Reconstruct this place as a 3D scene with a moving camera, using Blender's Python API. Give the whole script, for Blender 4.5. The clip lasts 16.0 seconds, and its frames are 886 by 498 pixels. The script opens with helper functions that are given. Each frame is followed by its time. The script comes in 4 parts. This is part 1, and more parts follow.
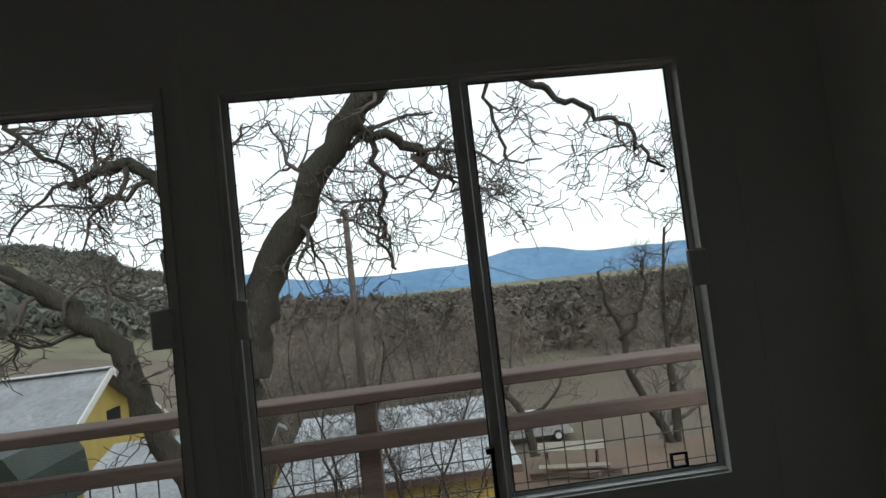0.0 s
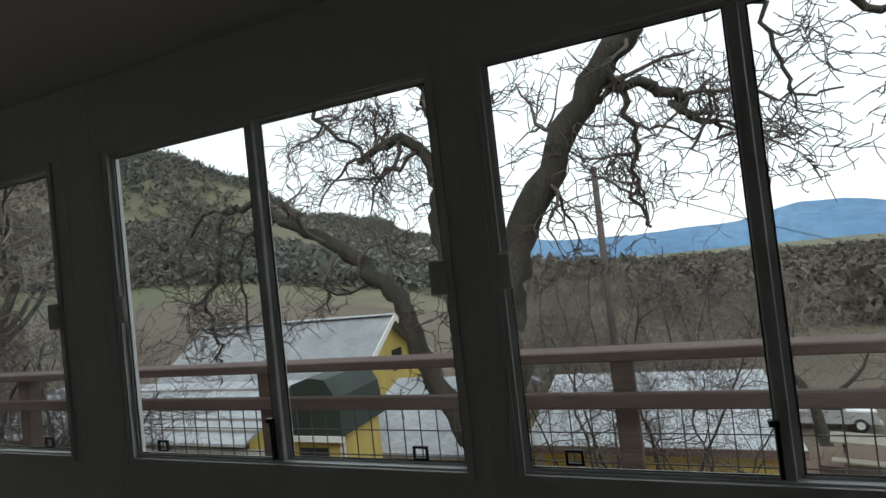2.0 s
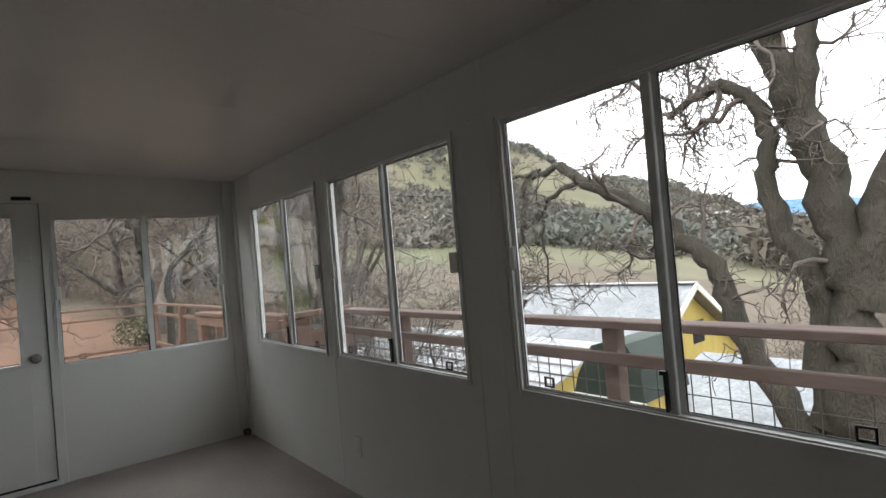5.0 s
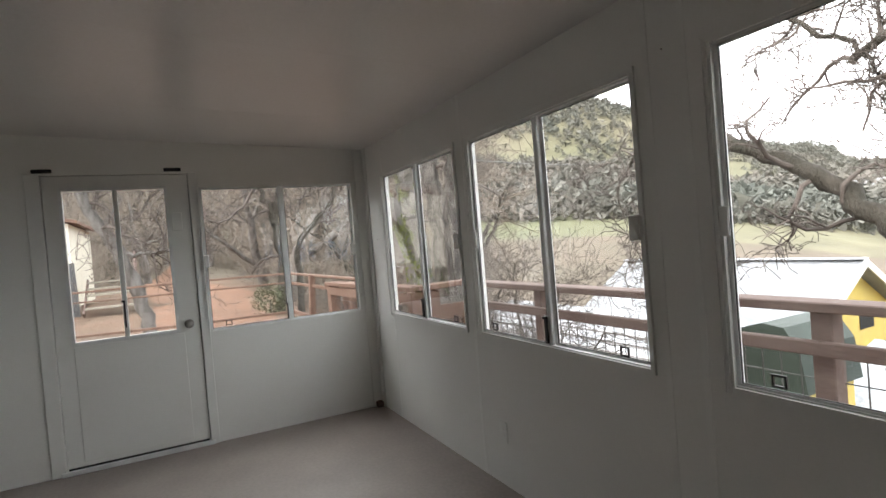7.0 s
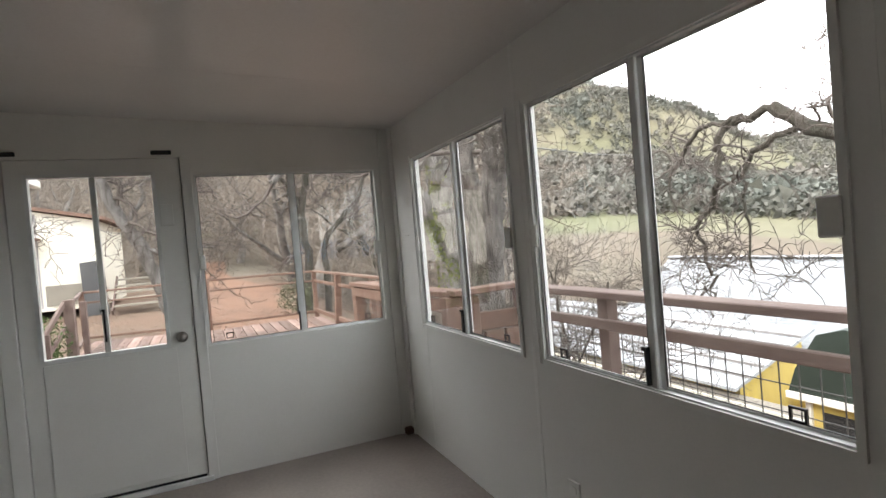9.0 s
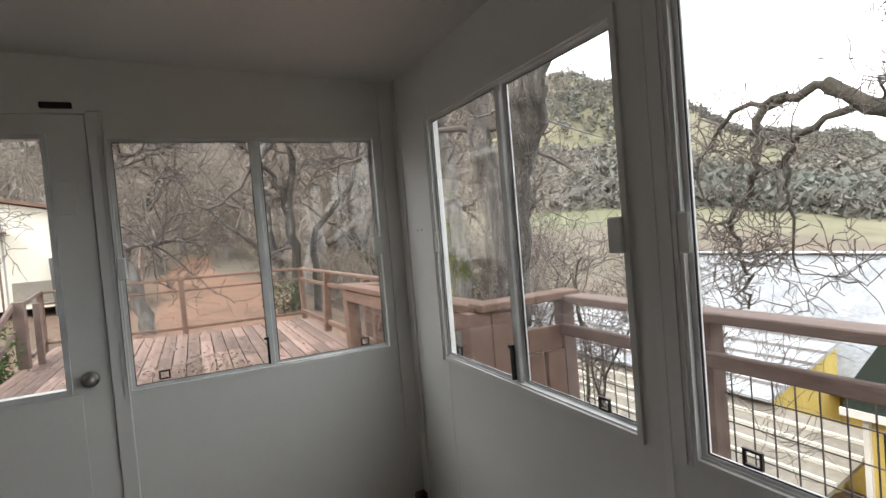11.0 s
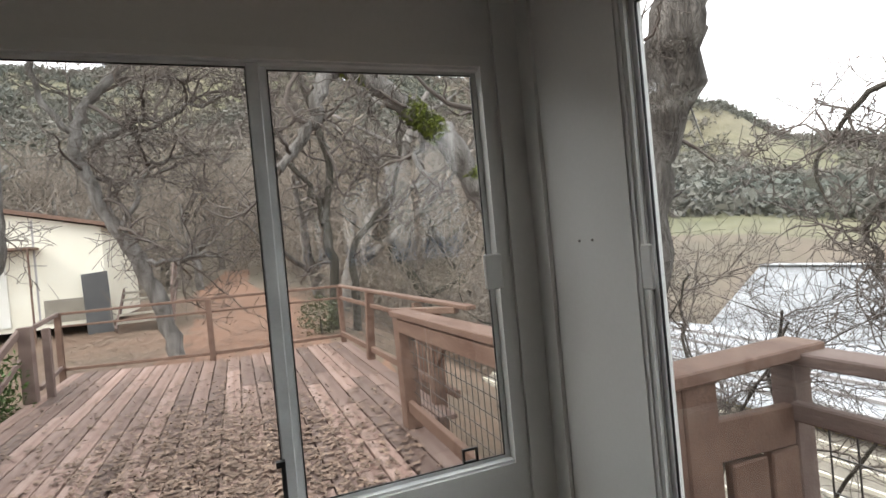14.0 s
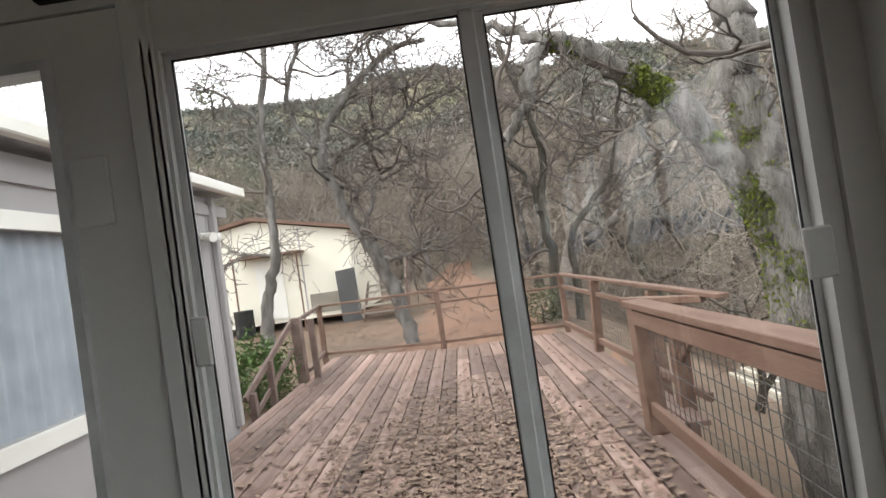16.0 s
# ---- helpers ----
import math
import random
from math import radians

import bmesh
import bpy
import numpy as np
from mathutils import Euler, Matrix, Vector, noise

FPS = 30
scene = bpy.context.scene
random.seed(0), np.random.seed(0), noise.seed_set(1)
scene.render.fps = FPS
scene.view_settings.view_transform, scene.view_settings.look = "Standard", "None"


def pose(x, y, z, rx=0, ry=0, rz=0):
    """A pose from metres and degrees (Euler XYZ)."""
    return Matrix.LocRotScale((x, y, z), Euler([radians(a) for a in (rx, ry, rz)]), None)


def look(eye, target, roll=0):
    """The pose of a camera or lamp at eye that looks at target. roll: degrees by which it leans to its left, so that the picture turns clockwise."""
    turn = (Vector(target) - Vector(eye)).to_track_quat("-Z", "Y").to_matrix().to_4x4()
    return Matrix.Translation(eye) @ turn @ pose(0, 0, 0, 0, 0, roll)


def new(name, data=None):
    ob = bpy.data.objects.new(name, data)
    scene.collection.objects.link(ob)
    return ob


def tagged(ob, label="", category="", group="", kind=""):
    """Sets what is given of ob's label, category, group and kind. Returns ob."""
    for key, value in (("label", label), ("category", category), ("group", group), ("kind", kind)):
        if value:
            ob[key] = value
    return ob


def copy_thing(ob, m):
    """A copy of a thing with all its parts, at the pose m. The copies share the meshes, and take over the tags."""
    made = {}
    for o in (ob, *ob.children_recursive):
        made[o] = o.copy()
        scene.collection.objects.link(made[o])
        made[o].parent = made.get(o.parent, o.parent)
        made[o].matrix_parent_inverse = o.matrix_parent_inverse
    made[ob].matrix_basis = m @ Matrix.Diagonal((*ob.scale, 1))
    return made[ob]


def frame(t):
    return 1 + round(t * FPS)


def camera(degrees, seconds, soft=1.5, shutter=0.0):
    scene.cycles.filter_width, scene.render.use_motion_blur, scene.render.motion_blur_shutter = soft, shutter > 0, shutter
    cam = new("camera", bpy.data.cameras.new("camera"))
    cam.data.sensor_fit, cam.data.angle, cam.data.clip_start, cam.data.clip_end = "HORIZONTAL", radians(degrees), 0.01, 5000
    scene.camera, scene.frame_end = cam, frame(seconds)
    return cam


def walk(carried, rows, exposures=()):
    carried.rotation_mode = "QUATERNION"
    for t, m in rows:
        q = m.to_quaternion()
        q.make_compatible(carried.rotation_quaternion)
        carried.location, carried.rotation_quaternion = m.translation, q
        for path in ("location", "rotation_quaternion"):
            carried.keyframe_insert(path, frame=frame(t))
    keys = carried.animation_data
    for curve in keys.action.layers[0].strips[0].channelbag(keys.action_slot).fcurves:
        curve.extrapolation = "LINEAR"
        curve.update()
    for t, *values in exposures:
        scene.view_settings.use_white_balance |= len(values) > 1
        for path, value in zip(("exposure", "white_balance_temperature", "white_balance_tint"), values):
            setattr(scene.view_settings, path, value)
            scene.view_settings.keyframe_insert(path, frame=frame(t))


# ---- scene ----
cam = camera(78.8, 16.0)
PATH = [
    (0, (0.094, 0.176, 1.387), (0.255, 2.167, 1.489), -6.5),
    (0.5, (0.086, 0.185, 1.386), (0.005, 2.18, 1.501), -7.1),
    (1, (0.083, 0.178, 1.377), (-0.23, 2.151, 1.487), -6.7),
    (1.5, (0.079, 0.171, 1.374), (-0.453, 2.097, 1.462), -6.0),
    (2, (0.073, 0.165, 1.372), (-0.664, 2.023, 1.43), -6.3),
    (2.5, (0.038, 0.134, 1.374), (-0.86, 1.921, 1.421), -7.1),
    (3, (-0.006, 0.089, 1.379), (-1.063, 1.786, 1.431), -7.2),
    (3.5, (-0.049, 0.048, 1.384), (-1.243, 1.651, 1.437), -6.5),
    (4, (-0.097, 0.008, 1.379), (-1.437, 1.492, 1.43), -5.8),
    (4.5, (-0.142, -0.043, 1.374), (-1.61, 1.314, 1.418), -5.3),
    (7, (-0.597, -0.027, 1.355), (-2.378, 0.882, 1.32), -4.8),
    (7.5, (-0.75, 0.067, 1.362), (-2.584, 0.863, 1.336), -5.0),
    (8, (-0.902, 0.113, 1.345), (-2.74, 0.901, 1.322), -4.8),
    (10.5, (-2.041, 0.468, 1.402), (-3.849, 1.318, 1.326), -5.1),
    (11, (-2.312, 0.504, 1.387), (-4.127, 1.341, 1.32), -4.8),
    (11.5, (-2.561, 0.523, 1.414), (-4.364, 1.386, 1.36), -4.1),
    (12, (-2.776, 0.59, 1.395), (-4.573, 1.466, 1.347), -3.7),
    (12.5, (-3.02, 0.676, 1.418), (-4.838, 1.509, 1.403), -4.4),
    (13, (-3.223, 0.725, 1.409), (-5.069, 1.493, 1.385), -5.1),
    (13.5, (-3.443, 0.731, 1.4), (-5.298, 1.478, 1.387), -5.1),
    (14, (-3.64, 0.718, 1.419), (-5.505, 1.439, 1.407), -5.3),
    (14.5, (-3.781, 0.71, 1.419), (-5.687, 1.316, 1.409), -5.5),
    (15, (-3.875, 0.721, 1.429), (-5.844, 1.067, 1.448), -6.5),
    (15.5, (-3.93, 0.723, 1.426), (-5.925, 0.863, 1.458), -7.6),
    (16, (-3.948, 0.714, 1.424), (-5.947, 0.663, 1.462), -8.4),
]

EXPOSURES = [(0, 0.27, 6550, 9), (2.0, 0.33, 6480, 9), (3.0, 0.64, 6450, 9.5), (4.0, 1.2, 6500, 12), (4.7, 1.5, 6700, 14), (7.0, 2.3, 6950, 17), (8.2, 2.35, 6950, 17), (10.5, 2.05, 6950, 17), (12.5, 1.85, 6950, 17), (14.5, 1.7, 6950, 16), (16, 1.7, 6950, 16)]
walk(cam, [(t, look(eye, target, roll)) for t, eye, target, roll in PATH], EXPOSURES)

# ---- world and sun: overcast ----
SKY = 1.15
world = bpy.data.worlds.new("overcast_sky")
scene.world = world
world.use_nodes = True
wn, wl = world.node_tree.nodes, world.node_tree.links
sky = wn.new("ShaderNodeTexSky")
sky.sky_type, sky.sun_disc, sky.sun_elevation, sky.sun_rotation = "NISHITA", False, radians(38), radians(200)
dim = wn.new("ShaderNodeMixRGB")
dim.blend_type, dim.inputs[0].default_value, dim.inputs[2].default_value = "MULTIPLY", 1.0, (0.12, 0.12, 0.12, 1)
cloud = wn.new("ShaderNodeMixRGB")
cloud.inputs[0].default_value, cloud.inputs[2].default_value = 0.82, (0.93, 1.0, 1.03, 1)
wl.new(sky.outputs[0], dim.inputs[1])
wl.new(dim.outputs[0], cloud.inputs[1])
wl.new(cloud.outputs[0], wn["Background"].inputs[0])
wn["Background"].inputs[1].default_value = SKY
sun = new("sun", bpy.data.lights.new("sun", "SUN"))
sun.data.energy, sun.data.angle, sun.data.color = 0.7, radians(25), (1, 0.96, 0.9)
sun.matrix_world = pose(0, 0, 30, 52, 0, 20)

# ---- materials ----
def material(name, colour, rough=0.6, metal=0.0, second=None, scale=4.0, fine=60.0, amount=0.6, bump=0.15, depth=0.01, stretch=(1, 1, 1), island=0.0, random_ob=0.0, coord="Object", spec=0.4):
    m = bpy.data.materials.new(name)
    m.use_nodes = True
    n, l = m.node_tree.nodes, m.node_tree.links
    p = n["Principled BSDF"]
    p.inputs["Roughness"].default_value, p.inputs["Metallic"].default_value = rough, metal
    p.inputs["Specular IOR Level"].default_value = spec
    tc, mp = n.new("ShaderNodeTexCoord"), n.new("ShaderNodeMapping")
    mp.inputs["Scale"].default_value = stretch
    l.new(tc.outputs[coord], mp.inputs["Vector"])
    big, small = n.new("ShaderNodeTexNoise"), n.new("ShaderNodeTexNoise")
    for k, sc, de in ((big, scale, 4), (small, fine, 3)):
        k.inputs["Scale"].default_value, k.inputs["Detail"].default_value = sc, de
        l.new(mp.outputs[0], k.inputs["Vector"])
    second = second or tuple(c * 0.7 for c in colour)
    ramp = n.new("ShaderNodeValToRGB")
    ramp.color_ramp.elements[0].position, ramp.color_ramp.elements[1].position = 0.35, 0.65
    ramp.color_ramp.elements[0].color, ramp.color_ramp.elements[1].color = (*colour, 1), (*second, 1)
    l.new(big.outputs["Fac"], ramp.inputs[0])
    mix = n.new("ShaderNodeMixRGB")
    mix.blend_type, mix.inputs[0].default_value = "OVERLAY", amount
    l.new(ramp.outputs[0], mix.inputs[1])
    grey = n.new("ShaderNodeMapRange")
    grey.inputs["To Min"].default_value, grey.inputs["To Max"].default_value = 0.2, 0.8
    l.new(small.outputs["Fac"], grey.inputs["Value"])
    l.new(grey.outputs[0], mix.inputs[2])
    out = mix.outputs[0]
    if island or random_ob:
        src = n.new("ShaderNodeNewGeometry").outputs["Random Per Island"] if island else n.new("ShaderNodeObjectInfo").outputs["Random"]
        k = island or random_ob
        rng = n.new("ShaderNodeMapRange")
        rng.inputs["To Min"].default_value, rng.inputs["To Max"].default_value = 1 - k, 1 + k
        l.new(src, rng.inputs["Value"])
        hsv = n.new("ShaderNodeHueSaturation")
        l.new(rng.outputs[0], hsv.inputs["Value"])
        l.new(out, hsv.inputs["Color"])
        out = hsv.outputs[0]
    l.new(out, p.inputs["Base Color"])
    b = n.new("ShaderNodeBump")
    b.inputs["Strength"].default_value, b.inputs["Distance"].default_value = bump, depth
    l.new(small.outputs["Fac"], b.inputs["Height"])
    l.new(b.outputs[0], p.inputs["Normal"])
    return m


def glass_material():
    m = bpy.data.materials.new("window_glass")
    m.use_nodes = True
    n, l = m.node_tree.nodes, m.node_tree.links
    n.remove(n["Principled BSDF"])
    clear, gloss, mix, fr = n.new("ShaderNodeBsdfTransparent"), n.new("ShaderNodeBsdfGlossy"), n.new("ShaderNodeMixShader"), n.new("ShaderNodeMapRange")
    lw, pw = n.new("ShaderNodeLayerWeight"), n.new("ShaderNodeMath")
    pw.operation, pw.inputs[1].default_value = "POWER", 3.0
    l.new(lw.outputs["Facing"], pw.inputs[0])
    l.new(pw.outputs[0], fr.inputs["Value"])
    clear.inputs[0].default_value = (0.97, 0.985, 0.98, 1)
    gloss.inputs["Roughness"].default_value = 0.0
    fr.inputs["To Min"].default_value, fr.inputs["To Max"].default_value = 0.025, 0.45
    l.new(fr.outputs[0], mix.inputs[0])
    l.new(clear.outputs[0], mix.inputs[1])
    l.new(gloss.outputs[0], mix.inputs[2])
    l.new(mix.outputs[0], n["Material Output"].inputs[0])
    return m


WALL = material("white_wall_panel", (0.69, 0.69, 0.66), 0.5, scale=1.2, second=(0.65, 0.645, 0.615), fine=90, amount=0.12, bump=0.06, depth=0.003)
CEIL = material("ceiling_panel", (0.6, 0.59, 0.57), 0.33, scale=1.0, second=(0.55, 0.54, 0.52), fine=60, amount=0.12, bump=0.08, depth=0.004)
TRIM = material("white_trim_paint", (0.71, 0.71, 0.68), 0.42, scale=3, second=(0.65, 0.65, 0.62), fine=120, amount=0.12, bump=0.05, depth=0.002)
FLOOR = material("painted_plywood_floor", (0.29, 0.247, 0.222), 0.42, scale=2.2, second=(0.245, 0.208, 0.188), fine=45, amount=0.3, bump=0.1, depth=0.004)
ALU = material("aluminium_frame", (0.74, 0.75, 0.74), 0.42, 0.12, scale=8, second=(0.58, 0.59, 0.58), fine=150, amount=0.2, bump=0.04, depth=0.001)
BLACK = material("black_plastic", (0.015, 0.015, 0.015), 0.45, scale=20, bump=0.05, depth=0.001)
STEEL = material("worn_steel_knob", (0.35, 0.33, 0.3), 0.28, 0.9, scale=20, bump=0.03, depth=0.001)
GLASS = glass_material()
DECK = material("weathered_red_deck_board", (0.175, 0.105, 0.084), 0.75, scale=2.5, second=(0.255, 0.18, 0.152), fine=24, amount=0.75, bump=0.5, depth=0.006, stretch=(0.3, 4, 4), random_ob=0.45)
RAILWOOD = material("red_brown_rail_wood", (0.115, 0.064, 0.046), 0.75, scale=3, second=(0.17, 0.105, 0.078), fine=30, amount=0.7, bump=0.45, depth=0.005, stretch=(0.5, 3, 3))
OLDWOOD = material("grey_brown_rail_wood", (0.125, 0.082, 0.07), 0.8, scale=3, second=(0.18, 0.13, 0.112), fine=30, amount=0.7, bump=0.45, depth=0.005, stretch=(0.5, 3, 3))
WIRE = material("galvanised_wire", (0.13, 0.125, 0.12), 0.5, 0.7, scale=20, bump=0.02, depth=0.001)
BARK = material("oak_bark", (0.066, 0.057, 0.046), 0.9, scale=2.5, second=(0.04, 0.037, 0.027), fine=22, amount=0.9, bump=1.0, depth=0.05, stretch=(1.6, 1.6, 0.45))
PALEBARK = material("pale_lichen_bark", (0.25, 0.235, 0.22), 0.9, scale=3.5, second=(0.10, 0.09, 0.08), fine=26, amount=0.95, bump=1.0, depth=0.05, stretch=(2, 2, 0.5))
ROUGHBARK = material("furrowed_grey_bark", (0.21, 0.19, 0.17), 0.92, scale=7, second=(0.07, 0.06, 0.052), fine=34, amount=1.0, bump=1.0, depth=0.09, stretch=(2.2, 2.2, 0.45))
MOSS = material("green_moss", (0.22, 0.27, 0.04), 0.95, scale=9, second=(0.10, 0.12, 0.025), fine=60, amount=0.8, bump=1.0, depth=0.04)
TWIG = material("bare_twigs", (0.075, 0.062, 0.054), 0.9, scale=1.5, second=(0.12, 0.10, 0.088), fine=30, amount=0.5, island=0.25)
FARTWIG = material("grey_bare_twigs", (0.175, 0.148, 0.125), 0.9, scale=0.6, second=(0.25, 0.21, 0.17), fine=20, amount=0.5, island=0.3, random_ob=0.0)
LITTER = material("leaf_litter_ground", (0.165, 0.105, 0.073), 0.95, scale=0.5, second=(0.125, 0.09, 0.062), fine=9, amount=0.9, bump=0.8, depth=0.05)
DIRT = material("orange_dirt_path", (0.215, 0.118, 0.076), 0.95, scale=0.7, second=(0.185, 0.105, 0.07), fine=14, amount=0.6, bump=0.5, depth=0.03)
PASTURE = material("bare_winter_pasture", (0.14, 0.11, 0.083), 0.95, scale=0.12, second=(0.105, 0.09, 0.064), fine=3, amount=0.8, bump=0.5, depth=0.1)
HILL = material("dry_grass_hill", (0.165, 0.145, 0.1), 0.95, scale=0.014, second=(0.115, 0.12, 0.066), fine=0.25, amount=0.8, bump=0.4, depth=1.0)
SCRUB = material("hill_scrub", (0.105, 0.115, 0.10), 0.95, scale=0.02, second=(0.165, 0.145, 0.125), fine=1.5, amount=0.8, bump=0.0, depth=0.4, island=0.2)
# distance haze is put into this blue base colour
MOUNTAIN = material("haze_blue_mountain", (0.10, 0.205, 0.345), 1.0, scale=0.002, second=(0.14, 0.255, 0.40), fine=0.03, amount=0.8, bump=0.0)
WOODS = material("brown_winter_woods", (0.088, 0.075, 0.062), 0.95, scale=0.06, second=(0.125, 0.108, 0.088), fine=1.8, amount=0.8, bump=0.0, depth=0.4, island=0.25)
PALEGREEN = material("grey_green_leaf", (0.13, 0.14, 0.085), 0.8, scale=5, second=(0.09, 0.10, 0.06), fine=40, amount=0.5, island=0.35)
DARKSHEET = material("dark_grey_sheet", (0.07, 0.07, 0.072), 0.7, scale=2, second=(0.1, 0.1, 0.1), fine=25, amount=0.4)
LEAF = material("dry_oak_leaf", (0.25, 0.175, 0.13), 0.8, scale=8, second=(0.14, 0.09, 0.065), fine=60, amount=0.5, island=0.4)
GREEN = material("green_shrub_leaf", (0.10, 0.19, 0.05), 0.7, scale=5, second=(0.07, 0.13, 0.04), fine=40, amount=0.5, island=0.4)
YELLOW = material("yellow_board_wall", (0.62, 0.47, 0.13), 0.8, scale=1.0, second=(0.52, 0.39, 0.12), fine=14, amount=0.4, bump=0.2, stretch=(4, 4, 0.5))
ROOF = material("weathered_metal_roof", (0.46, 0.48, 0.5), 0.55, 0.25, scale=0.9, second=(0.36, 0.38, 0.4), fine=7, amount=0.7, bump=0.3, depth=0.02, stretch=(1, 1, 1))
SHINGLE = material("grey_shingle_roof", (0.33, 0.345, 0.36), 0.85, scale=1.4, second=(0.25, 0.265, 0.28), fine=12, amount=0.8, bump=0.6, depth=0.03, random_ob=0.12)
TANROOF = material("tan_corrugated_roof", (0.30, 0.27, 0.22), 0.7, 0.1, scale=1.2, second=(0.24, 0.215, 0.18), fine=10, amount=0.6, bump=0.3, depth=0.02)
DARKGREEN = material("dark_green_metal", (0.035, 0.05, 0.04), 0.55, 0.2, scale=1.5, fine=15, amount=0.4)
HOUSEWALL = material("grey_house_siding", (0.36, 0.345, 0.34), 0.7, scale=1.0, second=(0.33, 0.315, 0.31), fine=40, amount=0.3, bump=0.15, depth=0.004)
WHITE = material("white_exterior_paint", (0.78, 0.77, 0.73), 0.6, scale=1.5, second=(0.70, 0.68, 0.62), fine=20, amount=0.25)
CREAM = material("cream_trailer_metal", (0.78, 0.75, 0.65), 0.6, scale=0.8, second=(0.72, 0.68, 0.57), fine=10, amount=0.3)
BROWNROOF = material("brown_roof_edge", (0.20, 0.12, 0.09), 0.8, scale=2, fine=20)
CURTAIN = material("white_curtain", (0.47, 0.49, 0.54), 0.9, scale=5, second=(0.38, 0.40, 0.45), fine=80, amount=0.3)
DARK = material("dark_opening", (0.02, 0.02, 0.02), 0.8, scale=2)
TYRE = material("black_rubber", (0.02, 0.02, 0.02), 0.85, scale=10)
CARPAINT = material("silver_truck_paint", (0.55, 0.56, 0.58), 0.35, 0.3, scale=3, second=(0.48, 0.49, 0.51), fine=30, amount=0.15)
LOCHROME = material("white_truck_paint", (0.75, 0.76, 0.78), 0.35, 0.0, scale=3, second=(0.7, 0.7, 0.72), fine=30, amount=0.1)
POLEWOOD = material("grey_pole_wood", (0.12, 0.10, 0.09), 0.9, scale=3, fine=30, amount=0.8, bump=0.4, stretch=(3, 3, 0.3))

# ---- mesh helpers ----
def mesh_of(name, bm, mat, smooth=False):
    me = bpy.data.meshes.new(name)
    bm.normal_update()
    bm.to_mesh(me)
    bm.free()
    for m in mat if isinstance(mat, (list, tuple)) else (mat,):
        me.materials.append(m)
    if smooth:
        for f in me.polygons:
            f.use_smooth = True
    return me


def part(name, bm, mat, parent=None, label="", smooth=False):
    ob = new(name, mesh_of(name, bm, mat, smooth))
    ob.parent = parent
    if label:
        tagged(ob, label)
    return ob


def box(bm, x0, x1, y0, y1, z0, z1, bevel=0.0):
    r = bmesh.ops.create_cube(bm, size=1.0)
    vs = r["verts"]
    for v in vs:
        v.co = Vector((x0 + (v.co.x + 0.5) * (x1 - x0), y0 + (v.co.y + 0.5) * (y1 - y0), z0 + (v.co.z + 0.5) * (z1 - z0)))
    if bevel:
        es = list({e for v in vs for e in v.link_edges})
        bmesh.ops.bevel(bm, geom=es, offset=bevel, segments=1, affect="EDGES")
    return vs


def boxed(*b, bevel=0.0):
    bm = bmesh.new()
    box(bm, *b, bevel=bevel)
    return bm


def beam(a, b, w, h, bevel=0.006):
    """A squared timber from a to b, w wide and h high."""
    a, b = Vector(a), Vector(b)
    d = b - a
    bm = bmesh.new()
    box(bm, 0, d.length, -w / 2, w / 2, -h / 2, h / 2, bevel)
    up = Vector((0, 0, 1)) if abs(d.normalized().z) < 0.9 else Vector((0, 1, 0))
    x = d.normalized()
    y = up.cross(x).normalized()
    z = x.cross(y)
    m = Matrix((x, y, z)).transposed().to_4x4()
    bmesh.ops.transform(bm, matrix=Matrix.Translation(a) @ m, verts=bm.verts)
    return bm


def rod(a, b, r, sides=10, r2=None):
    a, b = Vector(a), Vector(b)
    bm = bmesh.new()
    bmesh.ops.create_cone(bm, cap_ends=True, segments=sides, radius1=r, radius2=r if r2 is None else r2, depth=(b - a).length)
    q = (b - a).to_track_quat("Z", "Y").to_matrix().to_4x4()
    bmesh.ops.transform(bm, matrix=Matrix.Translation((a + b) / 2) @ q, verts=bm.verts)
    return bm


def prism(profile, lo, hi, axis="x"):
    """A solid with the given profile, drawn out along an axis."""
    bm = bmesh.new()
    def at(k, p):
        return (k, p[0], p[1]) if axis == "x" else (p[0], k, p[1])
    a = [bm.verts.new(at(lo, p)) for p in profile]
    b = [bm.verts.new(at(hi, p)) for p in profile]
    bm.faces.new(a)
    bm.faces.new(list(reversed(b)))
    for i in range(len(a)):
        j = (i + 1) % len(a)
        bm.faces.new((a[j], a[i], b[i], b[j]))
    bmesh.ops.recalc_face_normals(bm, faces=bm.faces)
    return bm


def empty(name, label, category, group="", kind="", m=None):
    ob = new(name)
    ob.empty_display_size = 0.1
    if m is not None:
        ob.matrix_basis = m
    return tagged(ob, label, category, group, kind)


def structure(name, bm, mat, label, category):
    return tagged(part(name, bm, mat), label, category, kind="structure")

# ---- the sunroom ----
WEST, EAST, NORTH, SOUTH = -4.94, 1.26, 1.50, -1.95
THICK = 0.05
WIN_Z = (0.838, 1.871)
NWIN = [(-4.497, -3.374), (-3.163, -2.016), (-1.663, -0.467), (-0.285, 0.84)]
WWIN = (0.232, 1.355)
DOOR = (-0.73, 0.15, 1.99)


def ceil_z(y):
    return 2.165 + 0.04 * (NORTH - y)


